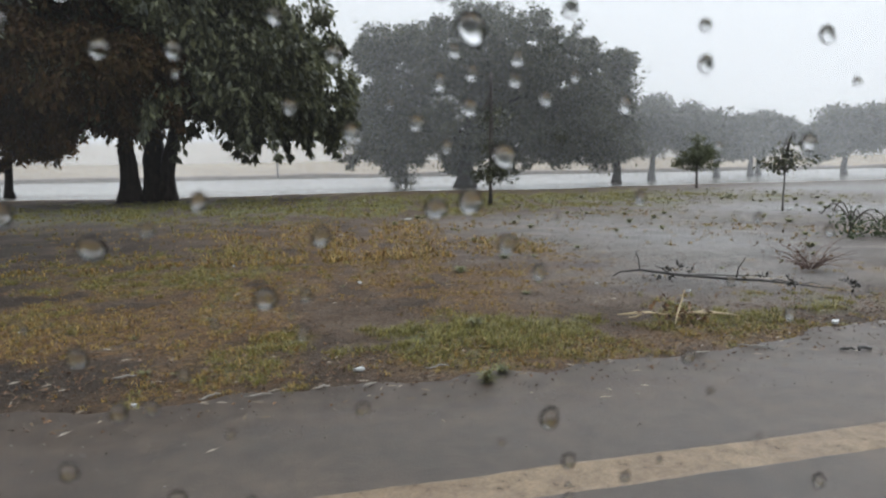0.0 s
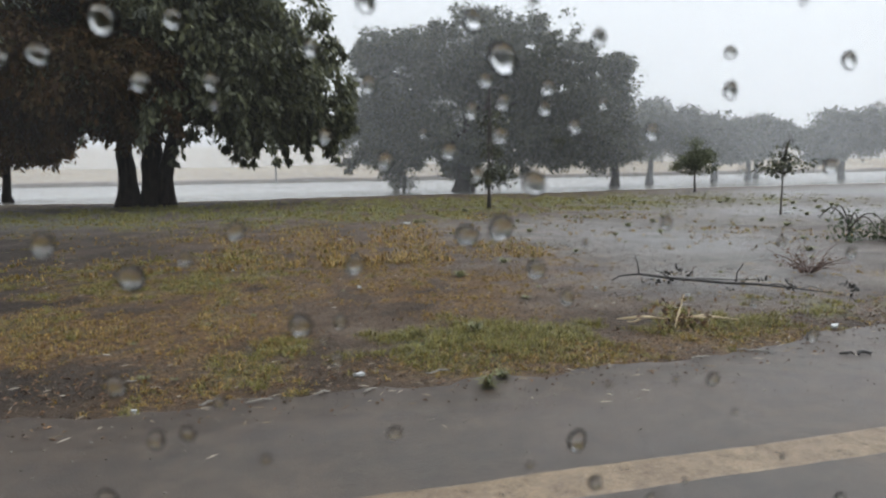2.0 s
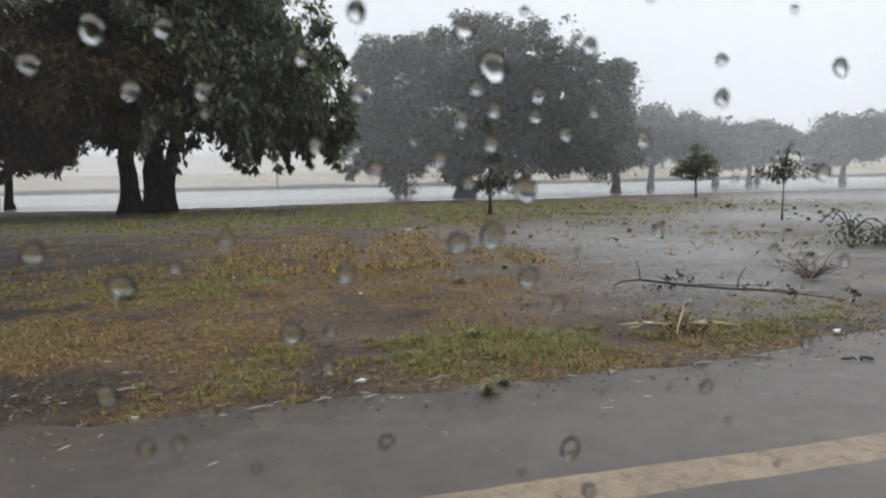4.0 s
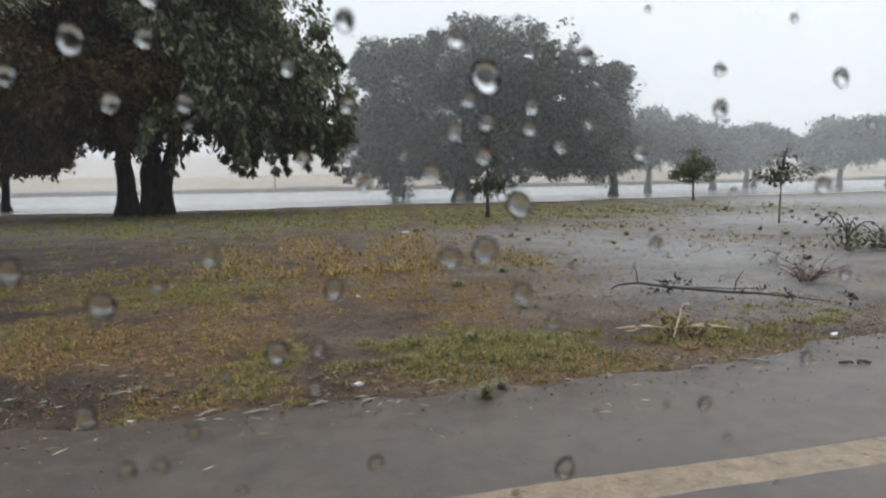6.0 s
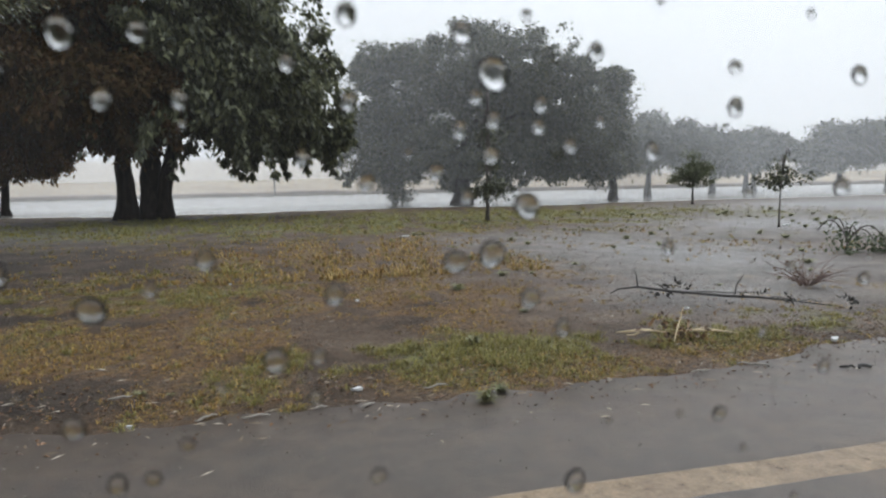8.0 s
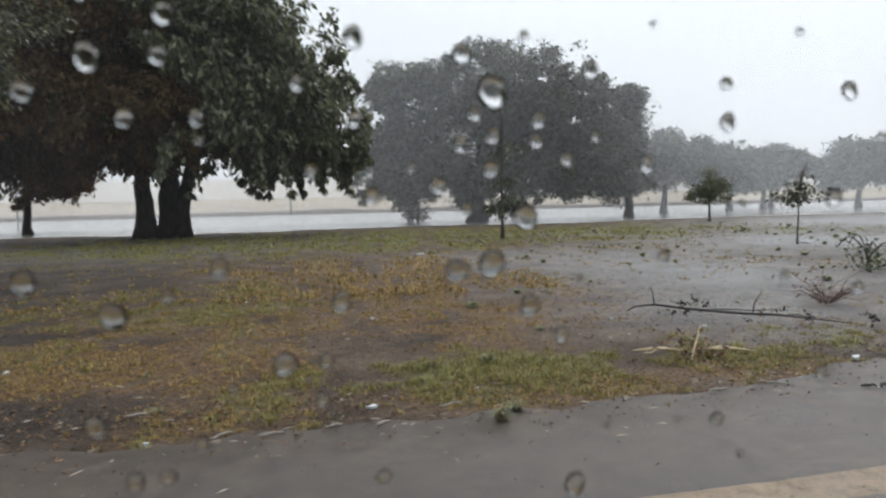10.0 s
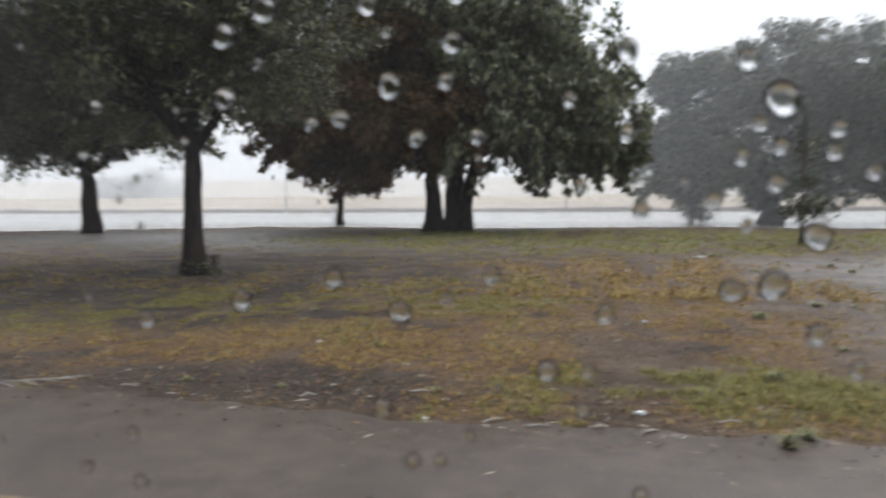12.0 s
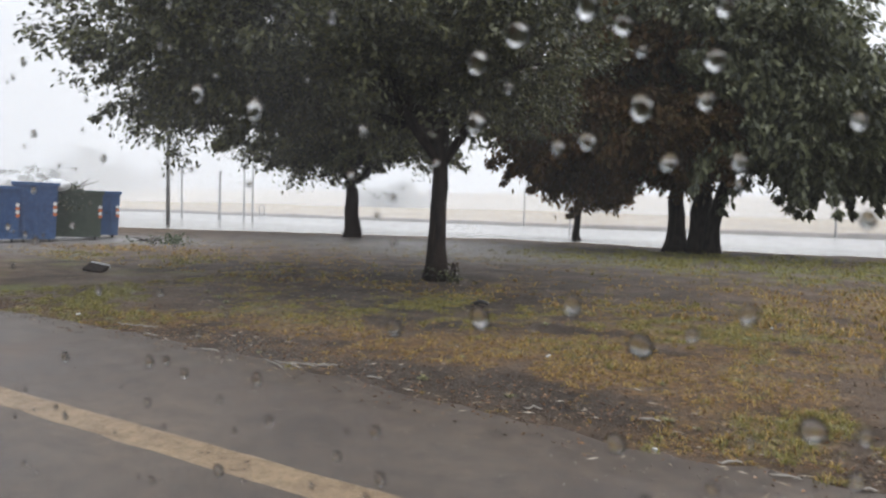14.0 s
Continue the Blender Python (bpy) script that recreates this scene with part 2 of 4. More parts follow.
LEAF_BROWN = leafy("rusty_leaves", [(0.028, 0.014, 0.005), (0.09, 0.045, 0.014), (0.045, 0.033, 0.01), (0.085, 0.048, 0.013)], 0.6, 0.3, 0.15)
LEAF_MID = leafy("wet_green_leaves", [(0.03, 0.034, 0.017), (0.08, 0.086, 0.042), (0.19, 0.195, 0.1)])
LEAF_OLIVE = leafy("olive_leaves", [(0.022, 0.026, 0.014), (0.05, 0.054, 0.029), (0.115, 0.118, 0.062)])
LEAF_SOFT = leafy("soft_green_leaves", [(0.035, 0.052, 0.022), (0.062, 0.082, 0.036), (0.1, 0.12, 0.056)])
LEAF_FRESH = leafy("fresh_leaves", [(0.05, 0.06, 0.026), (0.085, 0.096, 0.04), (0.13, 0.14, 0.062)])
GRASS_GREEN = leafy("green_blades", [(0.06, 0.058, 0.014), (0.17, 0.16, 0.032), (0.32, 0.27, 0.066), (0.12, 0.085, 0.026)], 0.5, 0.3)
GRASS_DRY = leafy("straw_blades", [(0.1, 0.048, 0.015), (0.25, 0.13, 0.032), (0.5, 0.33, 0.095), (0.21, 0.165, 0.042), (0.075, 0.058, 0.02)], 0.6, 0.25)
WEED = leafy("weed_leaves", [(0.1, 0.11, 0.048), (0.23, 0.235, 0.1), (0.16, 0.13, 0.065)], 0.5, 0.3)


# ---- ground, road, water, field ----
GREEN_SPOTS = ((3.9, 4.95, 0.9, 0.45, 0.8), (2.8, 4.65, 2.3, 0.45, 0.75), (8.0, 23.5, 11.0, 5.5, 1.7), (-4.5, 8.2, 2.4, 1.2, 0.6), (-9.5, 5.6, 3.0, 1.1, 0.8), (0.6, 4.9, 0.8, 0.7, 0.5), (-14.0, 9.5, 4.0, 2.0, 0.6), (-3.5, 23.0, 5.5, 5.0, 1.1), (8.0, 9.0, 1.6, 1.0, 0.35), (-1.0, 9.0, 2.2, 2.0, 0.4))
DRY_SPOTS = ((1.7, 9.6, 1.7, 2.4, 0.95), (2.2, 13.4, 2.6, 1.6, 0.8), (-1.9, 5.7, 1.5, 0.55, 0.95), (-4.2, 5.3, 1.2, 0.5, 0.6), (-0.6, 5.4, 1.0, 0.9, 0.6), (-1.6, 8.0, 1.8, 1.8, 0.65), (-17.0, 12.6, 2.0, 1.2, 0.9), (3.2, 4.6, 0.5, 0.3, 0.7), (2.4, 4.25, 2.1, 0.25, 0.8), (-6.0, 5.2, 2.0, 0.6, 0.5), (1.2, 6.9, 1.4, 0.9, 0.6))
# dark mould and mud; under the trees the crowns' shade is painted in
SHADE_MOULD_SPOTS = ((-5.5, 13.0, 5.0, 5.0, 1.0), (-5.0, 8.0, 3.5, 2.6, 0.7), (-12.0, 20.0, 7.0, 7.0, 0.7), (-4.0, 28.5, 6.0, 3.0, 1.0), (-2.5, 4.45, 3.6, 0.6, 1.0), (-3.4, 6.8, 2.0, 0.7, 0.6), (11.0, 37.0, 6.0, 3.0, 0.8))
SILT_SPOTS = ((6.5, 9.5, 3.0, 3.6, 0.8), (5.5, 14.0, 3.0, 2.4, 0.4), (14.0, 15.0, 5.0, 4.5, 0.9), (24.0, 24.0, 8.0, 7.0, 0.9), (36.0, 28.0, 9.0, 8.0, 0.9), (-8.0, 19.0, 6.0, 4.0, 0.6), (-15.0, 24.0, 7.0, 6.0, 0.8), (-23.0, 14.5, 4.5, 3.2, 1.0), (-22.0, 9.0, 5.0, 2.5, 0.8), (4.6, 6.3, 1.4, 1.1, 0.5))
BARE_SPOTS = ((6.5, 9.5, 3.0, 3.6, 0.8), (-6.0, 14.0, 4.0, 3.6, 0.75), (5.5, 14.0, 3.0, 2.4, 0.5), (-14.0, 20.0, 6.0, 6.0, 0.7), (14.0, 15.0, 5.0, 4.5, 0.9), (24.0, 24.0, 8.0, 7.0, 0.9), (-23.0, 14.5, 4.5, 3.2, 1.0), (-22.0, 9.0, 5.0, 2.5, 0.8))


def spots(x, y, where):
    return sum(a * math.exp(-((x - cx) / sx) ** 2 - ((y - cy) / sy) ** 2) for cx, cy, sx, sy, a in where)


def turf(x, y):
    """How much green and how much dry grass grows at a place, 0 to 1."""
    if y < edge_y(x) - 0.05 or y > shore_y(x) + 1:
        return 0.0, 0.0
    patch = 0.4 + 1.1 * noise.noise((x * 0.9, y * 0.55, 11.0)) + 0.9 * noise.noise((x * 2.9, y * 2.1, 3.0)) + 0.95 * noise.noise((x * 6, y * 5, 5.0))
    patch *= 0.55 + 0.9 * max(0.0, 0.5 + noise.noise((x * 11, y * 9, 8.0)))
    bare = spots(x, y, BARE_SPOTS)
    g = (0.16 + spots(x, y, GREEN_SPOTS)) * (1 - 0.8 * min(1.0, bare)) * max(0.0, patch)
    d = (0.32 + spots(x, y, DRY_SPOTS)) * (1 - 0.8 * min(1.0, bare)) * max(0.0, 0.2 + patch)
    return min(1.0, g), min(1.0, d)


def edge_y(x):
    """Where the asphalt gives way to the verge."""
    return 3.75 + 0.11 * min(4.6, max(0.0, -x - 0.5)) + 0.2 * min(2.0, max(0.0, x - 2.4)) + 0.05 * noise.noise((x * 0.5, 3.1, 0)) + 0.13 * noise.noise((x * 2.2, 7.7, 0)) + 0.07 * noise.noise((x * 7, 1.7, 0)) + 0.05 * noise.noise((x * 17, 4.1, 0))


def shore_y(x):
    return 33.6 + 1.6 * noise.noise((x * 0.09, 0.4, 0)) + 0.7 * noise.noise((x * 0.5, 5.0, 0)) + max(0.0, 0.05 * (x - 3)) - max(0.0, -(x + 16) * 0.55)


def lump(x, y):
    h = 0.025 * noise.noise((x * 0.35, y * 0.35, 2.0)) + 0.012 * noise.noise((x * 1.6, y * 1.6, 4.0)) - 0.012
    if y < 4.6:
        h = min(h, -0.007) - 0.04 * max(0.0, min(1.0, (3.55 - y)))
    s = max(0.0, min(1.0, (y - shore_y(x)) / 1.5))
    return h * (1 - s) - 0.12 * s


def grid_mesh(name, xs, ys, height):
    verts = [(x, y, height(x, y)) for y in ys for x in xs]
    w = len(xs)
    faces = [(j * w + i, j * w + i + 1, (j + 1) * w + i + 1, (j + 1) * w + i) for j in range(len(ys) - 1) for i in range(w - 1)]
    return mesh_from(name, verts, faces)


def steps_to(limit, near, fine, growth):
    out, x, step = [0.0], 0.0, fine
    while x < limit:
        x += step
        if x > near:
            step *= growth
        out.append(x)
    return out


xs = steps_to(2500, 14, 0.22, 1.09)
xs = [-x for x in reversed(xs[1:])] + xs
ys_far = steps_to(2500, 12, 0.2, 1.07)
ys = [-x for x in reversed(steps_to(2500, 1, 0.6, 1.6)[1:])] + ys_far
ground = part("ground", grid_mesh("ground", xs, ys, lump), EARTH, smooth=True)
cover = ground.data.color_attributes.new("turf", "FLOAT_COLOR", "POINT")
shade = np.zeros((len(ground.data.vertices), 4), dtype=np.float32)
for i, v in enumerate(ground.data.vertices):
    if -30 < v.co.x < 50 and 3 < v.co.y < 45:
        g, d = turf(v.co.x, v.co.y)
        shade[i] = (g, d, min(1.0, spots(v.co.x, v.co.y, SILT_SPOTS)), min(1.0, spots(v.co.x, v.co.y, SHADE_MOULD_SPOTS)))
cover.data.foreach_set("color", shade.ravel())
tagged(ground, "wet grey-brown earth with worn patchy turf", "ground", kind="structure")

# road slab, its edge broken and silted
bm = bmesh.new()
line = [-60 + 0.12 * i for i in range(1001)]
near_row = [bm.verts.new((x, -9.0, 0.0)) for x in line]
mid_row = [bm.verts.new((x, 2.9, 0.0)) for x in line]
silt_row = [bm.verts.new((x, edge_y(x) - 0.5 - 0.2 * noise.noise((x * 1.3, 2.0, 0)), 0.0)) for x in line]
edge_row = [bm.verts.new((x, edge_y(x), -0.002)) for x in line]
low_row = [bm.verts.new((x, edge_y(x) + 0.02, -0.06)) for x in line]
for rows in ((near_row, mid_row), (mid_row, silt_row), (silt_row, edge_row), (edge_row, low_row)):
    for i in range(len(line) - 1):
        bm.faces.new((rows[0][i], rows[0][i + 1], rows[1][i + 1], rows[1][i]))
road = part("road", bm, ASPHALT, smooth=True)
washed = road.data.color_attributes.new("silt", "FLOAT_COLOR", "POINT")
amount = np.repeat(np.array((0.0, 0.0, 0.42, 1.0, 1.0), dtype=np.float32), len(line))[[k * len(line) + i for k in (0, 1, 2, 3, 4) for i in range(len(line))]]
washed.data.foreach_set("color", np.repeat(amount, 4))
tagged(road, "wet silty asphalt road along the verge", "road", kind="structure")

bm = bmesh.new()
line = [-40 + 0.08 * i for i in range(1001)]
rng = np.random.default_rng(5)
rows = []
for y, z in ((2.25, 0.0), (2.265, 0.004), (2.465, 0.004), (2.48, 0.0)):
    rows.append([bm.verts.new((x, y + 0.012 * noise.noise((x * 3, y * 9, 0)) + rng.normal(0, 0.002), z)) for x in line])
for a, b in zip(rows[:-1], rows[1:]):
    for i in range(len(line) - 1):
        bm.faces.new((a[i], a[i + 1], b[i + 1], b[i]))
tagged(part("road_line", bm, PAINT), "worn yellow painted edge line on the asphalt", "road marking", kind="structure")

bm = bmesh.new()
line = [-300 + 1.0 * i for i in range(601)]
a = [bm.verts.new((x, shore_y(x) - 0.3, -0.03)) for x in line]
b = [bm.verts.new((x, 84 + 2.5 * noise.noise((x * 0.05, 9, 0)), -0.03)) for x in line]
for i in range(600):
    bm.faces.new((a[i], a[i + 1], b[i + 1], b[i]))
tagged(part("water", bm, WATER), "pale sheet of flood water pocked by rain", "water", kind="structure")


def bank_height(x, y):
    s = (y - 83) / 6.0
    crest = 0.75 + 0.25 * noise.noise((x * 0.11, 1.0, 0)) + 0.12 * noise.noise((x * 0.7, 4.0, 0))
    return -0.3 + max(0.0, math.sin(min(1.0, max(0.0, s)) * math.pi)) * crest


bank = part("bank", grid_mesh("bank", [-320 + 2.0 * i for i in range(321)], [83 + 0.75 * i for i in range(9)], bank_height), BANK, smooth=True)
tagged(bank, "low brown earth bank beyond the flood water", "bank", kind="structure")


def field_height(x, y):
    return 0.02 + max(0.0, y - 92) * 0.045 + 0.15 * noise.noise((x * 0.03, y * 0.03, 0))


field = part("field", grid_mesh("field", [-900 + 15.0 * i for i in range(121)], [87 + 9.0 * i for i in range(60)], field_height), FIELD, smooth=True)
tagged(field, "pale tan stubble field fading into the rain", "field", kind="structure")


# ---- trees ----
def foliage(lobes, clumps, per_clump, leaf, spread, seed, droop=0.35, inner=0.22, slim=0.42):
    """Leaves in loose clumps through a crown made of overlapping lobes (x, y, z, rx, ry, rz)."""
    rng = np.random.default_rng(seed)
    lob, airy = [], []
    tiny = max(g[3] for g in lobes) < 1.3
    for lobe in np.array(lobes, dtype=float):
        small = lobe[3] < 1.3
        lob.append(np.concatenate([lobe[:3], lobe[3:] * (1.0 if small else 0.88)]))
        airy.append(0.24 if small and not tiny else 1.0)
        for _ in range(0 if small else 9):
            d = rng.normal(0, 1, 3)
            d /= np.linalg.norm(d)
            lob.append(np.concatenate([lobe[:3] + d * lobe[3:] * 0.74, lobe[3:] * rng.uniform(0.26, 0.46)]))
            airy.append(1.0)
    lob = np.array(lob)
    weight = (lob[:, 3] * lob[:, 4] * lob[:, 5]) ** (2 / 3)
    weight *= np.array(airy)
    boughs = max(5, clumps // 13)
    own = rng.choice(len(lob), boughs, p=weight / weight.sum())
    aim = rng.normal(0, 1, (boughs, 3))
    aim /= np.linalg.norm(aim, axis=1, keepdims=True)
    root = lob[own, :3] + aim * lob[own, 3:] * rng.uniform(0.5, 1.05, boughs)[:, None]
    reach = (0.1 + 0.24 * lob[own, 3:].mean(axis=1)) * rng.uniform(0.6, 1.3, boughs)
    pick = rng.integers(0, boughs, clumps)
    jitter = np.clip(rng.normal(0, 1, (clumps, 3)), -1.7, 1.7) * reach[pick][:, None]
    jitter[:, 2] *= 0.55
    centre = root[pick] + jitter
    inside = rng.random(clumps) < inner
    deep = rng.normal(0, 1, (clumps, 3))
    deep /= np.linalg.norm(deep, axis=1, keepdims=True)
    centre = np.where(inside[:, None], lob[own[pick], :3] + deep * lob[own[pick], 3:] * (0.75 * rng.random(clumps) ** 0.5)[:, None], centre)
    way = aim[pick]
    stray = np.nonzero(rng.random(clumps) < (0.0 if tiny else 0.05 if droop <= 0.2 else 0.22))[0]
    sprays = max(4, len(stray) // 5)
    flat = rng.normal(0, 1, (sprays, 3))
    flat[:, 2] = np.clip(flat[:, 2] * 0.6, -0.2, 0.8)
    flat /= np.linalg.norm(flat, axis=1, keepdims=True)
    given = np.array(lobes, dtype=float)
    home = rng.integers(0, len(given), sprays)
    which = rng.integers(0, sprays, len(stray))
    out_at = rng.uniform(0.85, 1.3, len(stray))
    end = given[home[which], :3] + flat[which] * given[home[which], 3:] * out_at[:, None]
    end[:, 2] -= 0.5 * np.maximum(0, out_at - 0.9) * given[home[which], 5]
    centre[stray] = end + rng.normal(0, 0.1, (len(stray), 3))
    way[stray] = flat[which]
    size = spread * rng.uniform(0.6, 1.25, clumps)
    size[stray] *= 0.6
    if droop >= 0.3 and not tiny:
        # sprays that hang from the crown's flanks and underside
        count = max(6, clumps // 48)
        face = rng.normal(0, 1, (count, 3))
        face[:, 2] = rng.uniform(-0.9, 0.25, count) * np.linalg.norm(face[:, :2], axis=1)
        face /= np.linalg.norm(face, axis=1, keepdims=True)
        home = rng.integers(0, len(given), count)
        stem = given[home, :3] + face * given[home, 3:] * 0.95
        level = face * np.array((1, 1, 0))
        pace = spread * rng.uniform(0.5, 1.1, count)[:, None]
        for k in range(5):
            tip = stem + level * pace * k * 0.75 + np.array((0, 0, -1.0)) * pace * (0.35 * k + 0.13 * k * k) * min(1.0, droop * 1.4)
            tip[:, 2] = np.maximum(tip[:, 2], rng.uniform(0.9, 1.9, count))
            centre = np.concatenate([centre, tip])
            way = np.concatenate([way, level * 0.5 + np.array((0, 0, -0.8))])
            size = np.concatenate([size, np.full(count, spread * (0.5 - 0.08 * k))])
        clumps = len(centre)
    n = clumps * per_clump
    off = np.clip(rng.normal(0, 1, (n, 3)), -1.5, 1.5)
    off[:, 2] = off[:, 2] * 0.65 - droop * np.abs(rng.normal(0, 1, n))
    at = np.repeat(centre, per_clump, axis=0) + off * np.repeat(size, per_clump)[:, None]
    out = np.repeat(way, per_clump, axis=0)
    axis = out * 0.6 + rng.normal(0, 0.6, (n, 3)) + np.array((0, 0, -droop * 1.6))
    axis /= np.linalg.norm(axis, axis=1, keepdims=True)
    across = np.cross(axis, rng.normal(0, 1, (n, 3)))
    across /= np.linalg.norm(across, axis=1, keepdims=True) + 1e-9
    normal = np.cross(axis, across)
    long = (leaf * rng.uniform(0.6, 1.3, n))[:, None]
    wide = long * slim
    v = np.empty((n, 4, 3))
    v[:, 0] = at
    v[:, 1] = at + axis * long * 0.5 + across * wide * 0.5 + normal * wide * 0.18
    v[:, 2] = at + axis * long
    v[:, 3] = at + axis * long * 0.5 - across * wide * 0.5 + normal * wide * 0.18
    f = np.arange(n * 4).reshape(n, 4)
    tri = np.concatenate([f[:, [0, 1, 2]], f[:, [0, 2, 3]]], axis=1).reshape(-1, 3)
    return mesh_from("crown", v.reshape(-1, 3), tri)


def tree(name, x, y, label, stems, crowns, limbs, seed, bark=None, category="tree", group=""):
    """stems: (dx, dy, lean_x, lean_y, radius, height); crowns: (leaf material, label, lobes, clumps, per clump, leaf, spread, droop);
    limbs: how many from each stem's head towards the lobes."""
    rng = np.random.default_rng(seed)
    bark = bark or BARK
    base = thing(name, x, y, -0.02, label, category, group)
    for k, (dx, dy, lx, ly, r, h) in enumerate(stems):
        pts, rad = [], []
        for i in range(9):
            s = i / 8
            pts.append((dx + lx * s * s + rng.normal(0, r * 0.08), dy + ly * s * s + rng.normal(0, r * 0.08), h * s - 0.05))
            rad.append(r * (1.0 - 0.35 * s + 0.5 * math.exp(-s * h / (r * 1.3 + 0.05))))
        pts[0] = (dx, dy, -0.08)
        trunk = part("trunk", tube(pts, rad, 16, 0.1, seed + k), bark, base, smooth=True)
        head = np.array(pts[-1])
        for j in range(limbs):
            lobes = crowns[j % len(crowns)][2]
            lobe = lobes[(j + k) % len(lobes)]
            end = np.array(lobe[:3]) + np.array(lobe[3:]) * rng.uniform(-0.6, 0.6, 3)
            start = np.array(pts[6 + (j % 3)])
            path = bent(start, end, 6, 0.25, 0.12 * r * 4, rng)
            part("limb", tube(path, [r * 0.5 * (1 - 0.8 * i / 6) + 0.006 for i in range(7)], 7, 0.06, seed + 10 * k + j), bark, base, smooth=True)
    for c, (mat, text, lobes, clumps, per, leaf, spread, droop) in enumerate(crowns):
        part("crown", foliage(lobes, clumps, per, leaf, spread, seed * 7 + c, droop), mat, base, text)
    return base


# spreading tree beside the road
tree("shade_tree", -6.45, 11.19, "spreading roadside tree with a dark trunk and dense dark leaves", [(0, 0, 0.05, 0.0, 0.19, 3.0)],
     [(LEAF_DARK, "dense dark green leaves", [(-1.3, -0.8, 5.3, 4.2, 4.0, 2.3), (-3.4, -2.0, 4.3, 2.5, 2.4, 1.6), (1.0, 0.5, 4.5, 1.8, 2.0, 1.7), (-1.5, 1.8, 4.4, 3.0, 2.6, 1.7), (-4.8, -1.4, 3.7, 1.5, 1.7, 1.0), (-1.6, -3.0, 4.7, 3.0, 2.0, 1.6), (-0.8, -0.5, 7.2, 4.4, 4.2, 2.4)], 3900, 34, 0.13, 0.27, 0.3)], 10, 11)
tree("sapling", -6.05, 11.05, "leafy sucker shoots at the foot of a dark trunk", [(0, 0, 0.1, 0, 0.012, 0.2)],
     [(LEAF_DARK, "dark leaves", [(0.05, 0, 0.12, 0.24, 0.16, 0.09)], 22, 8, 0.09, 0.06, 0.2)], 3, 63, category="shoots")
tree("thick_trunk_tree", -20.21, 26.66, "tree with a thick dark trunk at the water's edge", [(0, 0, -0.1, 0, 0.36, 3.6)],
     [(LEAF_DARK, "dark green leaves", [(0, 0, 6.6, 5.8, 5.2, 3.2), (-3.0, 0, 5.0, 3.6, 3.4, 2.1), (2.6, -0.5, 4.7, 2.4, 2.4, 1.7)], 1500, 28, 0.26, 0.42, 0.3)], 7, 12)
tree("three_stem_tree", -5.45, 29.36, "large old tree of three trunks with drooping green and rusty leaves",
     [(0, 0, -0.1, 0, 0.36, 4.2), (0.95, 0.3, 0.05, 0.2, 0.42, 4.6), (1.38, 0.05, 1.1, 0, 0.3, 4.4)],
     [(LEAF_MID, "drooping grey-green leaves", [(3.4, 0, 6.8, 4.0, 4.4, 3.5), (2.4, -2.5, 5.2, 3.8, 2.8, 2.4), (5.0, -0.5, 4.9, 2.1, 2.8, 2.1), (1.0, 0, 9.2, 5.0, 4.5, 3.2), (4.4, -1.5, 3.8, 2.2, 2.0, 1.2), (6.0, 0.4, 4.0, 1.4, 1.3, 1.4), (7.0, 0.2, 6.6, 1.3, 1.2, 1.3), (7.6, 0.2, 5.0, 1.2, 1.1, 1.2), (7.9, 0.0, 3.6, 0.8, 0.8, 0.9), (5.6, -0.4, 3.4, 1.1, 1.0, 0.8), (-2.5, 0.5, 8.6, 4.4, 4.0, 3.0)], 2500, 30, 0.34, 0.36, 0.75),
      (LEAF_BROWN, "rusty brown leaves", [(-3.4, -0.5, 6.0, 4.4, 4.2, 3.5), (-1.2, -2.6, 4.7, 3.4, 2.4, 2.2), (-5.2, 0, 4.7, 2.4, 2.8, 1.9), (-3.2, -1.0, 4.0, 2.4, 2.0, 1.2), (0.6, -3.2, 4.6, 2.2, 1.6, 1.8), (-1.5, -0.5, 8.6, 4.2, 4.0, 2.6)], 2300, 30, 0.3, 0.36, 0.7)], 6, 13)
tree("slim_tree", -12.84, 38.85, "slim tree standing at the edge of the flood", [(0, 0, 0.1, 0, 0.2, 3.0)],
     [(LEAF_BROWN, "brownish leaves", [(0, 0, 4.6, 2.8, 2.8, 2.3), (1.6, 0, 2.7, 1.5, 1.5, 0.9)], 420, 26, 0.3, 0.36, 0.6)], 5, 14)
tree("broad_tree", 11.26, 38.86, "broad old tree with leaves hanging almost to the ground", [(0, 0, 0.2, 0, 0.5, 3.0)],
     [(LEAF_OLIVE, "dense grey-green leaves", [(-2.9, 1.4, 7.2, 2.9, 3.0, 3.0), (0.6, -0.4, 7.9, 2.8, 3.0, 2.8), (3.5, -1.8, 7.3, 2.8, 3.0, 3.0), (-4.4, 2.0, 8.0, 1.3, 1.6, 1.4), (5.9, -2.4, 7.5, 1.4, 1.6, 1.8), (-4.0, 2.0, 3.9, 2.6, 3.0, 3.0), (0.4, -1.0, 3.6, 4.8, 3.0, 2.7), (4.4, -2.0, 3.9, 2.8, 3.0, 3.0), (6.2, -2.6, 3.4, 1.9, 2.2, 2.5), (-5.0, 2.4, 3.2, 1.7, 2.0, 2.5), (-2.4, 1.2, 2.4, 2.8, 2.4, 1.6), (3.0, -1.6, 2.4, 3.2, 2.4, 1.6)], 5200, 28, 0.24, 0.27, 0.4)], 8, 15)
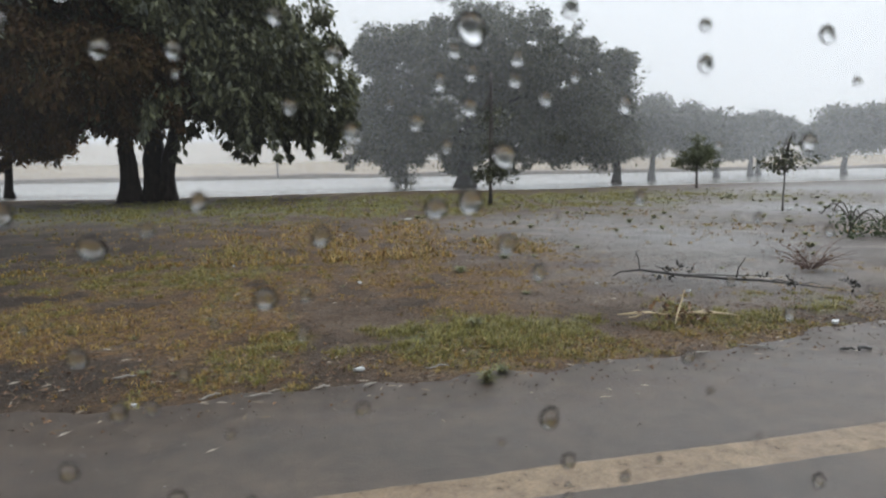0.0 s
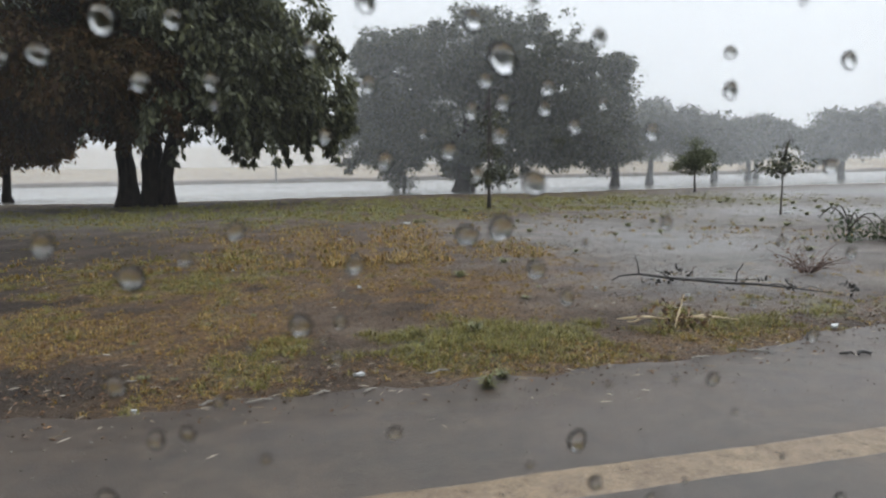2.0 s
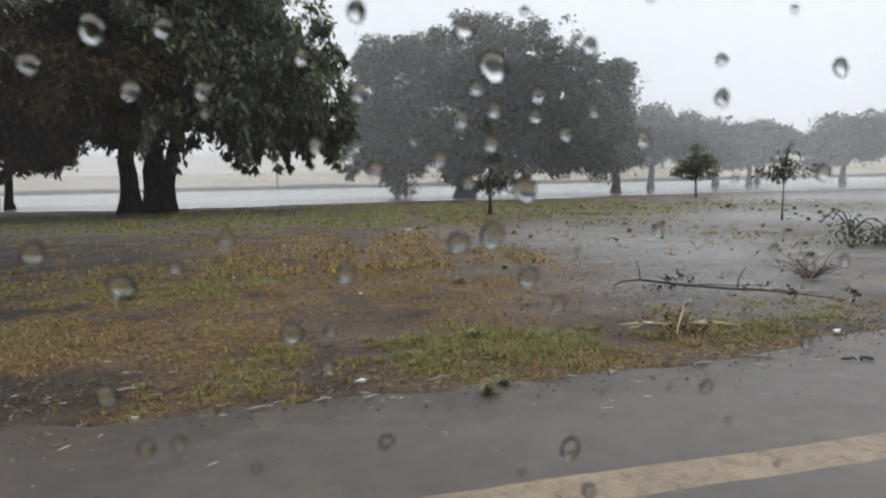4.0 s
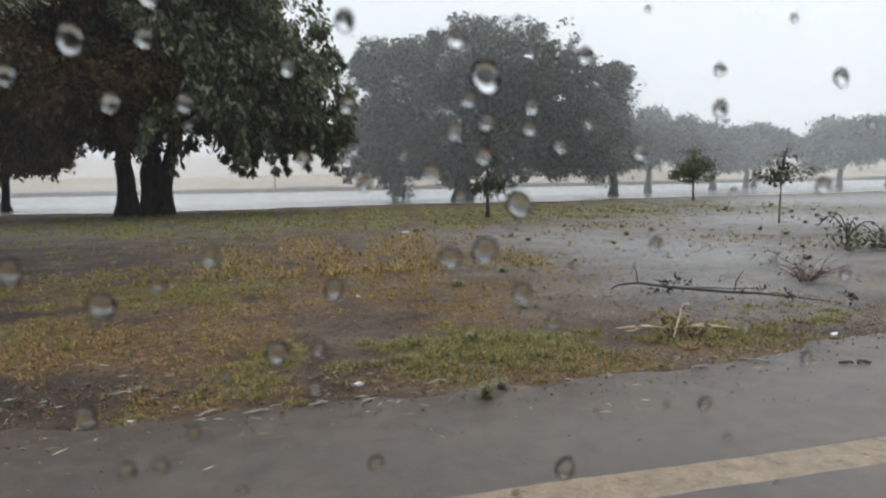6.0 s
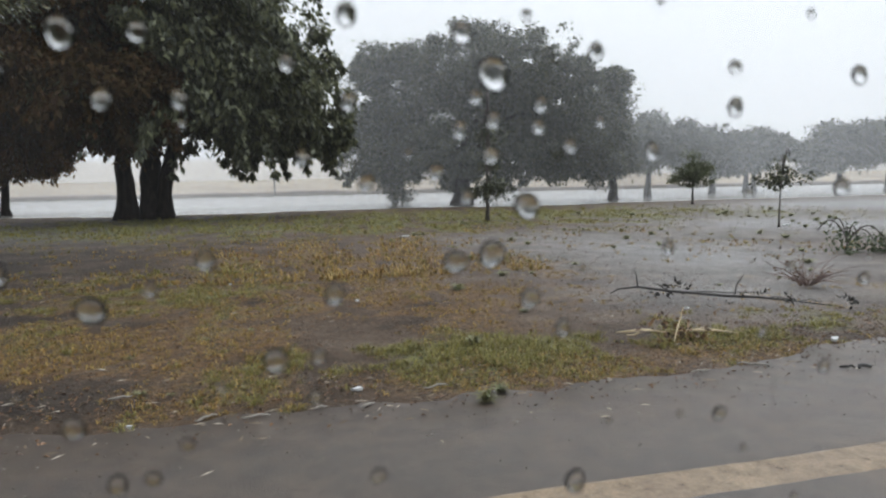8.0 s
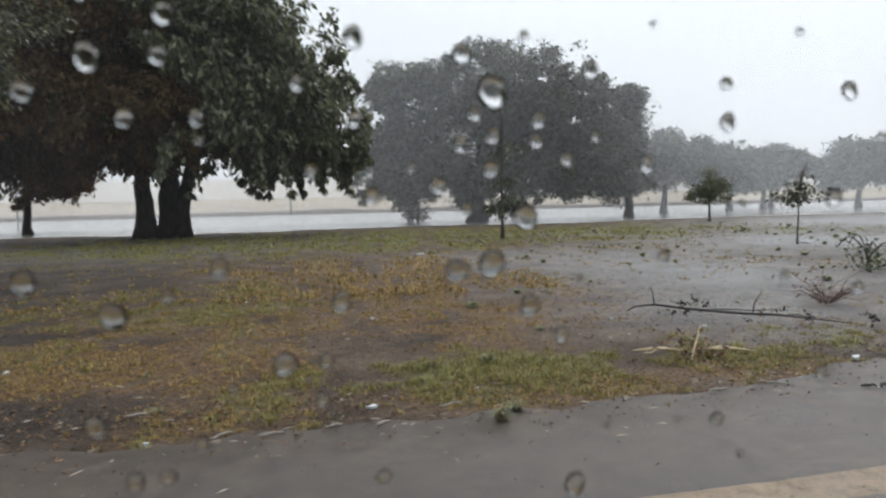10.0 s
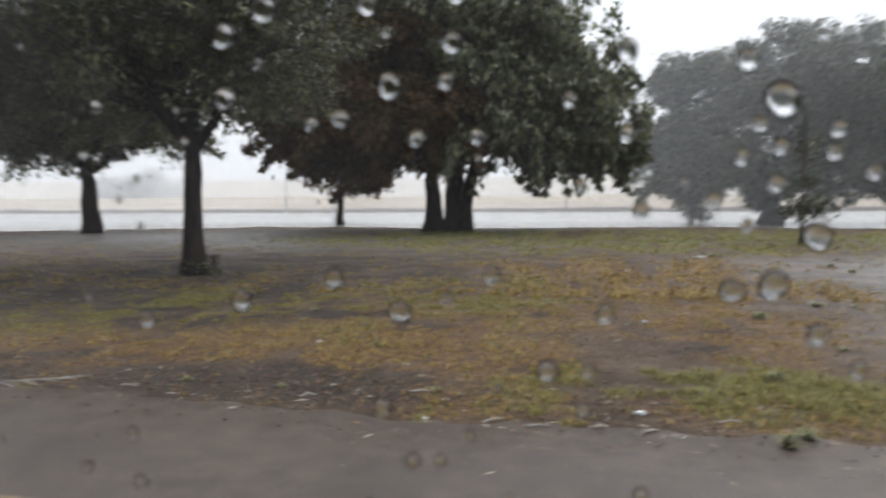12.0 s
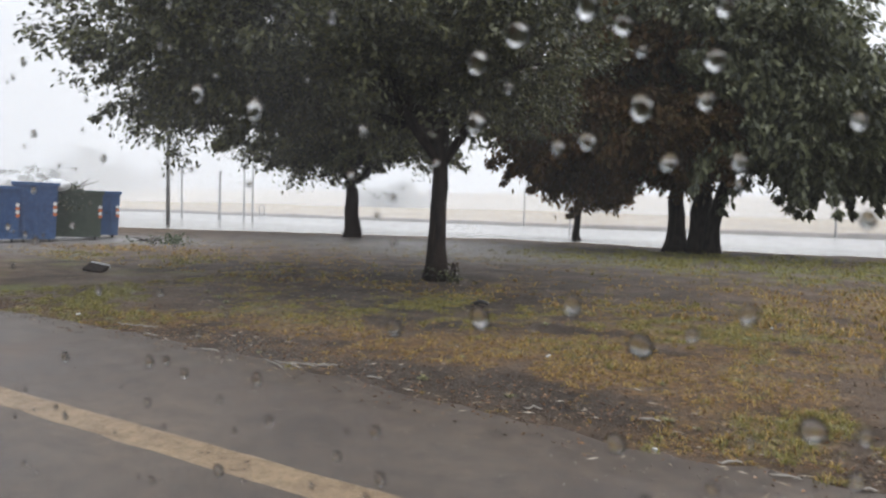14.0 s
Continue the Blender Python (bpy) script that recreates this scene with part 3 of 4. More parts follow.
tree("tall_tree", 22.0, 40.3, "tall narrow tree behind the broad one", [(0, 0, 0, 0, 0.26, 3.0)],
     [(LEAF_OLIVE, "grey-green leaves", [(-0.4, 0.1, 6.1, 1.6, 1.7, 2.4), (-1.6, 0.2, 4.4, 2.0, 1.8, 2.4), (-0.8, 0.0, 3.0, 1.9, 1.8, 1.9)], 1100, 26, 0.32, 0.34, 0.2)], 5, 16)
tree("park_tree", 27.3, 44.83, "rounded park tree standing in wet ground", [(0, 0, 0.3, 0, 0.24, 2.4)],
     [(LEAF_OLIVE, "grey-green leaves", [(0.2, 0, 4.3, 3.0, 3.0, 2.0), (1.8, -1.2, 3.6, 2.2, 2.2, 1.5)], 800, 26, 0.32, 0.34, 0.2)], 5, 17, group="far park trees")
tree("clipped_tree", 20.18, 29.07, "small round-headed tree on a thin stem", [(0, 0, 0, 0, 0.06, 1.3)],
     [(LEAF_FRESH, "green leaves", [(0, 0, 1.45, 0.82, 0.82, 0.55), (0.05, 0, 1.95, 0.5, 0.5, 0.45)], 190, 24, 0.14, 0.15, 0.2)], 4, 18, PALE_BARK)
for k, (x, y, wide, high) in enumerate(((35.5, 48.5, 2.8, 5.9), (41.5, 52.0, 3.0, 6.2), (45.6, 56.0, 2.8, 6.4), (46.3, 46.6, 3.3, 5.9), (51.3, 46.5, 3.7, 6.6), (59.0, 46.5, 4.0, 7.1), (66.0, 47.0, 4.2, 7.3))):
    tree("umbrella_tree", x, y, "distant flat-crowned park tree in the rain", [(0, 0, 0.1, 0, 0.24, 2.6)],
         [(LEAF_OLIVE, "grey-green leaves", [(0, 0, high - 2.0, wide, wide, 1.7), (-wide * 0.4, 0, high - 2.7, wide * 0.75, wide, 1.5), (wide * 0.5, 0, high - 2.6, wide * 0.7, wide, 1.4)], 640, 24, 0.4, 0.36, 0.18)], 4, 30 + k, group="far park trees")
# hazy trees past the field
for k, (x, y, wide, high) in enumerate(((-285, 182, 22, 24), (-262, 160, 18, 18), (-300, 214, 22, 26), (-100, 156, 7.0, 10.0), (-109, 158, 6.0, 9.0))):
    tree("distant_tree", x, y, "tree on the far side of the flood, pale in the rain", [(0, 0, 0.1, 0, 0.4, 3.0)],
         [(LEAF_OLIVE, "grey-green leaves", [(0, 0, high * 0.58, wide, wide, high * 0.42), (-wide * 0.5, 0, high * 0.45, wide * 0.8, wide, high * 0.34)], 420, 20, 1.1, 1.0, 0.25)], 3, 50 + k, group="trees beyond the flood")
# young trees and shrubs on the verge
tree("sapling", 6.8, 20.6, "slender young tree with low drooping side shoots", [(0, 0, 0.05, 0, 0.055, 4.2)],
     [(LEAF_OLIVE, "dark young leaves", [(0, 0, 3.4, 0.3, 0.3, 1.3), (0.05, 0, 2.2, 0.38, 0.38, 0.7), (0.1, 0, 1.05, 0.65, 0.6, 0.2)], 80, 12, 0.16, 0.15, 0.5)], 4, 60, PALE_BARK)
tree("sapling", 12.4, 14.3, "sparse young tree bending in the wind", [(0, 0, 0.1, 0, 0.022, 1.7)],
     [(LEAF_OLIVE, "dark young leaves", [(0.05, 0, 1.65, 0.3, 0.3, 0.35), (0.1, 0, 1.25, 0.5, 0.5, 0.25)], 44, 10, 0.13, 0.1, 0.4)], 7, 61, PALE_BARK)
tree("shrub", 9.15, 9.05, "low leafy shrub growing out of bare earth", [(0, 0, 0.05, 0, 0.015, 0.25)],
     [(LEAF_SOFT, "grey-green leaves", [(0, 0, 0.26, 0.34, 0.34, 0.2), (0.5, -0.3, 0.2, 0.4, 0.36, 0.16), (-0.1, 0.3, 0.4, 0.2, 0.2, 0.16)], 46, 9, 0.1, 0.09, 0.2)], 6, 62, PALE_BARK, "shrub")


# ---- grass, weeds and litter on the verge ----
def blades(name, count, area, which, height, wide, mat, seed, per_tuft=6, least=0.05):
    """Upright grass blades in tufts, thick where the turf is."""
    rng = np.random.default_rng(seed)
    roots = []
    tries = 0
    while len(roots) < count and tries < count * 14:
        tries += 1
        x, y = rng.uniform(*area[0]), area[1][0] + (area[1][1] - area[1][0]) * rng.random() ** 1.5
        d = turf(x, y)[which]
        if d > least and rng.random() < d:
            roots.append((x, y, lump(x, y) - 0.005, (0.5 + 0.7 * d) * rng.uniform(0.4, 1.6)))
    roots = np.repeat(np.array(roots), per_tuft, axis=0)
    n = len(roots)
    roots[:, :2] += rng.normal(0, 0.03, (n, 2)) * (height / 0.08)
    a = rng.uniform(0, 2 * math.pi, n)
    lean = rng.uniform(0.3, 1.4, n)
    h = height * rng.uniform(0.45, 1.2, n) * roots[:, 3]
    out = np.stack([np.cos(a), np.sin(a), np.zeros(n)], axis=1)
    side = np.stack([-np.sin(a), np.cos(a), np.zeros(n)], axis=1) * (wide * rng.uniform(0.6, 1.3, n))[:, None]
    up = np.array((0, 0, 1.0))
    base = roots[:, :3]
    mid = base + out * (lean * h * 0.35)[:, None] + up * (h * 0.6)[:, None]
    tip = base + out * (lean * h)[:, None] + up * (h * (1.05 - 0.45 * lean))[:, None]
    v = np.stack([base - side * 0.5, base + side * 0.5, mid + side * 0.4, mid - side * 0.4, tip], axis=1)
    f = np.arange(n * 5).reshape(n, 5)
    tri = np.concatenate([f[:, [0, 1, 2]], f[:, [0, 2, 3]], f[:, [3, 2, 4]]], axis=1).reshape(-1, 3)
    return part(name, mesh_from(name, v.reshape(-1, 3), tri), mat)


tagged(blades("green_grass", 6000, ((-10, 7), (3.7, 11)), 0, 0.052, 0.006, GRASS_GREEN, 71, 10, 0.22), "short wet green grass along the verge", "grass", kind="stuff")
tagged(blades("dry_grass", 7000, ((-10, 7), (3.8, 12)), 1, 0.036, 0.006, GRASS_DRY, 72, 9, 0.24), "yellowed dry grass in worn patches", "grass", kind="stuff")
tagged(blades("meadow_grass", 6500, ((-18, 22), (10, 31)), 0, 0.09, 0.02, GRASS_GREEN, 73, 4), "green meadow grass under the trees", "grass", kind="stuff")
tagged(blades("straw_grass", 4200, ((-20, 10), (9, 20)), 1, 0.08, 0.018, GRASS_DRY, 74, 4), "straw-coloured grass in the meadow", "grass", kind="stuff")

LITTER = leafy("fallen_leaves", [(0.04, 0.022, 0.012), (0.13, 0.06, 0.022), (0.24, 0.12, 0.045), (0.08, 0.048, 0.03), (0.16, 0.11, 0.06)], 0.5, 0.0)
PALE_WOOD = speckled("split_wood", (0.55, 0.4, 0.2), (0.78, 0.63, 0.4), 6.0, 0.6, 0.3, 0.004, stretch=(1.0, 8.0, 1.0))
GREY_WOOD = speckled("weathered_stick", (0.26, 0.22, 0.18), (0.5, 0.46, 0.4), 14.0, 0.7, 0.4, 0.003)
BLACK_WOOD = speckled("wet_branch_bark", (0.012, 0.01, 0.009), (0.04, 0.033, 0.028), 14.0, 0.45, 0.6, 0.006)
PAPER = speckled("wet_paper", (0.62, 0.62, 0.6), (0.8, 0.8, 0.78), 8.0, 0.6, 0.3, 0.004)


def fallen_leaves(count, seed):
    rng = np.random.default_rng(seed)
    x = rng.uniform(-9, 5.5, count)
    y = np.where(rng.random(count) < 0.45, [edge_y(u) for u in x] + np.maximum(-0.3, rng.normal(0.4, 0.3, count)), rng.uniform(4.0, 11, count))
    at = np.stack([x, y, [0.002 if b < edge_y(a) + 0.02 else max(lump(a, b), -0.012) + 0.008 for a, b in zip(x, y)]], axis=1)
    a = rng.uniform(0, 2 * math.pi, count)
    long = rng.uniform(0.006, 0.02, count)[:, None]
    u = np.stack([np.cos(a), np.sin(a), rng.normal(0, 0.25, count)], axis=1)
    w = np.stack([-np.sin(a), np.cos(a), rng.normal(0, 0.25, count)], axis=1)
    lift = np.array((0, 0, 0.008))
    v = np.stack([at - u * long, at + w * long * 0.45 + lift, at + u * long, at - w * long * 0.45 + lift], axis=1)
    f = np.arange(count * 4).reshape(count, 4)
    tri = np.concatenate([f[:, [0, 1, 2]], f[:, [0, 2, 3]]], axis=1).reshape(-1, 3)
    return mesh_from("fallen_leaves", v.reshape(-1, 3), tri)


tagged(part("fallen_leaves", fallen_leaves(11000, 80), LITTER), "brown and orange leaves scattered on wet earth", "leaves", kind="stuff")


def straws(count, seed):
    """Short pale splinters and stalks washed together on the ground."""
    rng = np.random.default_rng(seed)
    x = rng.uniform(-9, 5, count)
    y = np.where(rng.random(count) < 0.5, [edge_y(u) for u in x] + rng.normal(0.12, 0.32, count), rng.uniform(4.0, 12, count))
    at = np.stack([x, y, [0.002 if b < edge_y(a) + 0.02 else max(lump(a, b), -0.01) + 0.006 for a, b in zip(x, y)]], axis=1)
    a = rng.normal(0.1, 0.7, count)
    u = np.stack([np.cos(a), np.sin(a), rng.normal(0, 0.12, count)], axis=1) * rng.uniform(0.008, 0.05, count)[:, None]
    w = np.stack([-np.sin(a), np.cos(a), np.zeros(count)], axis=1) * rng.uniform(0.0015, 0.004, count)[:, None]
    up = np.array((0, 0, 0.006))
    v = np.stack([at - u, at - w, at + u, at + w, at + up], axis=1)
    f = np.arange(count * 5).reshape(count, 5)
    tri = np.concatenate([f[:, [0, 1, 4]], f[:, [1, 2, 4]], f[:, [2, 3, 4]], f[:, [3, 0, 4]]], axis=1).reshape(-1, 3)
    return mesh_from("straw_litter", v.reshape(-1, 3), tri)


STRAW = leafy("pale_straws", [(0.14, 0.1, 0.06), (0.28, 0.22, 0.15), (0.5, 0.44, 0.36)], 0.6, 0.0)
tagged(part("straw_litter", straws(800, 85), STRAW), "pale straws and splinters strewn on wet ground", "litter", kind="stuff")


def splash_specks(count, seed):
    """Pale specks standing in for rain-splash glints on the asphalt, each a squat faceted lump."""
    rng = np.random.default_rng(seed)
    x = rng.uniform(-7, 5, count)
    y = np.array([edge_y(u) for u in x]) - np.abs(rng.normal(0, 0.5, count))
    r = rng.uniform(0.002, 0.0065, count)[:, None]
    at = np.stack([x, y, np.full(count, 0.003)], axis=1)
    a = rng.uniform(0, 2 * math.pi, count)
    u = np.stack([np.cos(a), np.sin(a), np.zeros(count)], axis=1) * r * 1.5
    w = np.stack([-np.sin(a), np.cos(a), np.zeros(count)], axis=1) * r
    up = np.array((0, 0, 0.7)) * r
    v = np.stack([at - u, at - w, at + u, at + w, at + up + u * 0.2, at - up], axis=1)
    f = np.arange(count * 6).reshape(count, 6)
    tri = np.concatenate([f[:, list(t)] for t in ((0, 1, 4), (1, 2, 4), (2, 3, 4), (3, 0, 4), (1, 0, 5), (2, 1, 5), (3, 2, 5), (0, 3, 5))], axis=1).reshape(-1, 3)
    return mesh_from("gravel", v.reshape(-1, 3), tri)


# the glint of splashing rain, put into the pale colour of small lumps
SPLASH_SPECK = leafy("pale_splash", [(0.07, 0.058, 0.047), (0.15, 0.125, 0.1), (0.3, 0.27, 0.235)], 0.5, 0.0)
tagged(part("gravel", splash_specks(900, 86), SPLASH_SPECK), "pale specks standing in for rain-splash glints on wet asphalt", "gravel", kind="stuff")


def rosette(seed, size, leaves):
    """A low weed: long leaves rising and falling from one root."""
    rng = np.random.default_rng(seed)
    v, tri = [], []
    for i in range(leaves):
        a, h = rng.uniform(0, 2 * math.pi), rng.uniform(0.4, 1.0) * size
        out = np.array((math.cos(a), math.sin(a), 0)) * rng.uniform(0.3, 1.0)
        side = np.array((-math.sin(a), math.cos(a), 0)) * size * 0.07
        rise = rng.uniform(0.3, 1.0)
        p = [np.zeros(3), out * h * 0.5 + np.array((0, 0, h * rise * 0.8)), out * h + np.array((0, 0, h * rise * 0.75))]
        k = len(v)
        v += [p[0] - side * 0.2, p[0] + side * 0.2, p[1] + side, p[1] - side, p[2]]
        tri += [(k, k + 1, k + 2), (k, k + 2, k + 3), (k + 3, k + 2, k + 4)]
    return mesh_from("weed", v, tri)


weeds = [tagged(part("weed", rosette(90 + i, 0.13, 60), WEED), "low dark-leaved weed in wet earth", "weed", "weeds on the verge") for i in range(3)]
rng = np.random.default_rng(91)
places = [(1.5, 4.95, 1.1), (1.17, 3.62, 1.0), (1.3, 3.75, 0.8)]
while len(places) < 80:
    x, y = rng.uniform(2.0, 20), rng.uniform(6.5, 24)
    if abs(x - y * 0.62) < 6.5:
        places.append((x, y, rng.uniform(0.6, 1.9) * (0.7 + y * 0.035)))
while len(places) < 130:
    x, y = rng.uniform(-9, 4.5), 4.3 + 7.0 * rng.random() ** 1.4
    places.append((x, y, rng.uniform(0.35, 0.85)))
for i, (x, y, size) in enumerate(places):
    m = pose(x, y, lump(x, y) - 0.004, 0, 0, 47.0 * i)
    if i < 3:
        weeds[i].matrix_basis = m @ Matrix.Diagonal((size, size, size, 1))
    else:
        w = copy_thing(weeds[i % 3], m)
        w.scale = (size, size, size * 0.55)

# broken-off branch lying on the earth
branch = thing("fallen_branch", 4.45, 6.1, 0.0, "long dark broken branch lying on wet earth", "branch")
spine = [(-0.88, 0.5, 0.02), (-0.78, 0.52, 0.06), (-0.6, 0.42, 0.09), (-0.35, 0.2, 0.06), (0.05, -0.2, 0.05), (0.25, -0.42, 0.06), (0.45, -0.6, 0.045), (0.72, -0.85, 0.02)]
part("stem", tube(spine, [0.005, 0.009, 0.013, 0.016, 0.014, 0.012, 0.009, 0.004], 8, 0.2, 1), BLACK_WOOD, branch, smooth=True)
for k, (s0, s1) in enumerate((((-0.6, 0.42, 0.09), (-0.62, 0.46, 0.3)), ((0.1, -0.25, 0.05), (0.2, -0.26, 0.28)), ((-0.35, 0.2, 0.06), (-0.5, 0.28, 0.15)), ((-0.25, 0.1, 0.06), (0.4, -0.4, 0.09)), ((0.3, -0.45, 0.05), (0.72, -0.72, 0.03)))):
    part("twig", tube(bent(s0, s1, 5, 0.01, 0.012, np.random.default_rng(k)), [0.008, 0.007, 0.006, 0.005, 0.004, 0.002], 6, 0.1, k), BLACK_WOOD, branch, smooth=True)
DEAD = leafy("withered_leaves", [(0.014, 0.012, 0.01), (0.03, 0.026, 0.02)], 0.5, 0.0)
for k, (x, y) in enumerate(((-0.36, 0.2), (-0.44, 0.27), (-0.33, 0.17), (0.1, -0.42), (0.36, -0.7), (0.86, -0.95))):
    ob = part("leaf_bunch", foliage([(0, 0, 0.05, 0.05, 0.05, 0.04)], 5, 6, 0.055, 0.02, 400 + k, 0.1), DEAD, branch)
    ob.location = (x, y, 0.01)

# pale splintered wood
splinter = thing("splintered_wood", 3.08, 4.62, 0.0, "pale freshly splintered wood on the grass", "wood")
for k, (p, q, r) in enumerate((((-0.46, 0.14, 0.05), (-0.05, 0.02, 0.05), 0.014), ((-0.4, 0.09, 0.035), (-0.08, 0.0, 0.06), 0.012), ((0.02, 0.0, 0.06), (0.44, -0.14, 0.04), 0.013), ((0.0, 0.03, 0.05), (0.36, -0.06, 0.05), 0.01), ((-0.12, -0.14, 0.01), (0.06, 0.02, 0.24), 0.011), ((0.0, 0.06, 0.12), (0.18, 0.08, 0.13), 0.01))):
    path = bent(p, q, 5, 0.015, 0.006, np.random.default_rng(k + 5))
    part("splinter", tube(path, [r * 0.25, r * 0.6, r * 0.7, r * 0.6, r * 0.45, 0.002], 5, 0.25, k), PALE_WOOD if k != 5 else GREY_WOOD, splinter)
part("dead_leaves", foliage([(0, 0, 0.05, 0.16, 0.1, 0.04)], 22, 8, 0.05, 0.04, 430, 0.1), LITTER, splinter)

# withered twig bush
bush = thing("withered_bush", 6.0, 6.45, 0.0, "dry reddish-brown twig bush without leaves", "shrub")
rng = np.random.default_rng(12)
TWIG = speckled("red_twig", (0.13, 0.075, 0.06), (0.28, 0.175, 0.14), 20.0, 0.7, 0.3, 0.002)
for k in range(44):
    a = rng.uniform(0, 2 * math.pi)
    tip = (math.cos(a) * rng.uniform(0.15, 0.62), math.sin(a) * rng.uniform(0.15, 0.62), rng.uniform(0.1, 0.36))
    part("twig", tube(bent((math.cos(a) * 0.05, math.sin(a) * 0.05, 0), tip, 4, 0.05, 0.015, rng), [0.005, 0.0045, 0.004, 0.003, 0.0015], 4), TWIG, bush)
part("withered_leaves", foliage([(0, 0, 0.16, 0.36, 0.36, 0.1)], 26, 4, 0.05, 0.06, 440, 0.2), LITTER, bush)


def stick(name, x, y, turn, long, thick, mat, label, category="stick", group=""):
    rng = np.random.default_rng(int(abs(x * 100) + abs(y * 1000)))
    path = bent((-long / 2, 0, thick), (long / 2, 0, thick * 0.9), 5, 0.004, thick * 0.6, rng)
    ob = part(name, tube(path, [thick * 0.6, thick, thick * 1.05, thick * 0.9, thick * 0.8, thick * 0.3], 6, 0.15, 3), mat, smooth=True)
    ob.matrix_basis = pose(x, y, 0.002, 0, 0, turn)
    return tagged(ob, label, category, group)


for x, y, turn, long in ((-0.37, 3.78, 30, 0.13), (-0.11, 3.72, 8, 0.15), (0.24, 3.76, 25, 0.09), (0.5, 3.72, 40, 0.12), (2.66, 3.74, 10, 0.16), (3.09, 3.78, -25, 0.2), (0.95, 3.95, 5, 0.16), (-1.6, 4.1, 20, 0.12), (-2.9, 4.15, -5, 0.14), (-4.6, 4.1, 3, 0.2), (-0.9, 4.3, 15, 0.14), (-5.6, 4.25, 12, 0.16)):
    stick("stick", x, y, turn, long, 0.007, GREY_WOOD, "short pale stick washed onto the road's edge", group="sticks along the verge")
for k in range(5):
    stick("twig_stick", -3.8 + 0.09 * k, 4.05 + 0.06 * k, 13 * k - 24, 0.44 - 0.06 * k, 0.005, GREY_WOOD, "long pale stick in a small heap", group="heap of sticks")


def scrap(x, y, size, turn, seed):
    rng = np.random.default_rng(seed)
    bm = bmesh.new()
    top = [bm.verts.new((math.cos(a) * size * rng.uniform(0.6, 1.1), math.sin(a) * size * 0.55 * rng.uniform(0.6, 1.1), 0.012 + rng.uniform(0, size * 0.25))) for a in np.linspace(0, 2 * math.pi, 8, endpoint=False)]
    low = [bm.verts.new((v.co.x * 0.9, v.co.y * 0.9, 0.0)) for v in top]
    bm.faces.new(top)
    bm.faces.new(list(reversed(low)))
    for i in range(8):
        bm.faces.new((low[i], low[(i + 1) % 8], top[(i + 1) % 8], top[i]))
    ob = part("paper_scrap", bm, PAPER)
    ob.matrix_basis = pose(x, y, lump(x, y) if y > 4.2 else 0.0, 0, 0, turn)
    return tagged(ob, "small crumpled scrap of white litter", "litter", "litter on the verge")


for k, (x, y, size) in enumerate(((0.48, 4.04, 0.04), (4.15, 4.18, 0.06), (-2.14, 5.81, 0.035), (3.25, 6.35, 0.03), (1.25, 12.6, 0.06), (3.11, 15.75, 0.14), (12.87, 14.6, 0.18), (0.9, 7.26, 0.04), (-7.3, 4.6, 0.05), (-0.75, 3.75, 0.02), (3.9, 5.7, 0.03), (-0.5, 9.0, 0.03))):
    scrap(x, y, size, 37 * k, k)

stick("stick", -4.15, 8.5, 15, 0.22, 0.03, BLACK_WOOD, "short dark wet piece of branch on bare earth")
stick("stick", 3.72, 3.5, 20, 0.16, 0.012, BLACK_WOOD, "dark broken twig lying on wet asphalt", group="sticks along the verge")
stick("stick", 3.6, 3.52, -35, 0.09, 0.01, BLACK_WOOD, "dark broken twig lying on wet asphalt", group="sticks along the verge")

for k in range(4):
    stick("twig_stick", -6.35 + 0.12 * k, 4.46 + 0.03 * k, 22 * k - 20, 0.24 - 0.03 * k, 0.006, GREY_WOOD, "pale stick among others at the asphalt's edge", group="sticks along the verge")

# cut branches dropped on the grass
heap = thing("branch_heap", -19.9, 14.8, 0.0, "low heap of dropped leafy branches on wet grass", "branches")
part("leaves", foliage([(0, 0, 0.1, 0.9, 0.5, 0.07), (0.9, 0.2, 0.08, 0.7, 0.4, 0.06)], 42, 9, 0.14, 0.14, 480, 0.2), LEAF_SOFT, heap)
for k in range(8):
    a = 0.8 * k
    part("stem", tube([(0.1 * k - 0.3, 0, 0.05), (0.1 * k + math.cos(a) * 0.5, math.sin(a) * 0.3, 0.12), (0.1 * k + math.cos(a) * 0.9, math.sin(a) * 0.55, 0.16)], [0.02, 0.014, 0.005], 6), BARK, heap)

# slab of wood tipped over in the grass
slab = thing("tilted_board", -11.8, 7.7, 0.0, "dark board with a pale edge, tipped up in the grass", "board", turn=35)
bm = bmesh.new()
box(bm, -0.2, 0.2, -0.03, 0.03, -0.02, 0.22, 0.008)
bmesh.ops.rotate(bm, verts=bm.verts, cent=(0, 0, 0), matrix=Matrix.Rotation(radians(-62), 3, "X") @ Matrix.Rotation(radians(18), 3, "Y"))
part("panel", bm, BARK, slab)
bm = bmesh.new()
box(bm, -0.2, 0.2, -0.034, 0.034, 0.222, 0.25, 0.006)
bmesh.ops.rotate(bm, verts=bm.verts, cent=(0, 0, 0), matrix=Matrix.Rotation(radians(-62), 3, "X") @ Matrix.Rotation(radians(18), 3, "Y"))
part("edge_strip", bm, PAPER, slab, "pale edge strip")


# ---- posts ----
POST = speckled("grey_post", (0.1, 0.095, 0.09), (0.2, 0.19, 0.18), 3.0, 0.6, 0.2, 0.005)


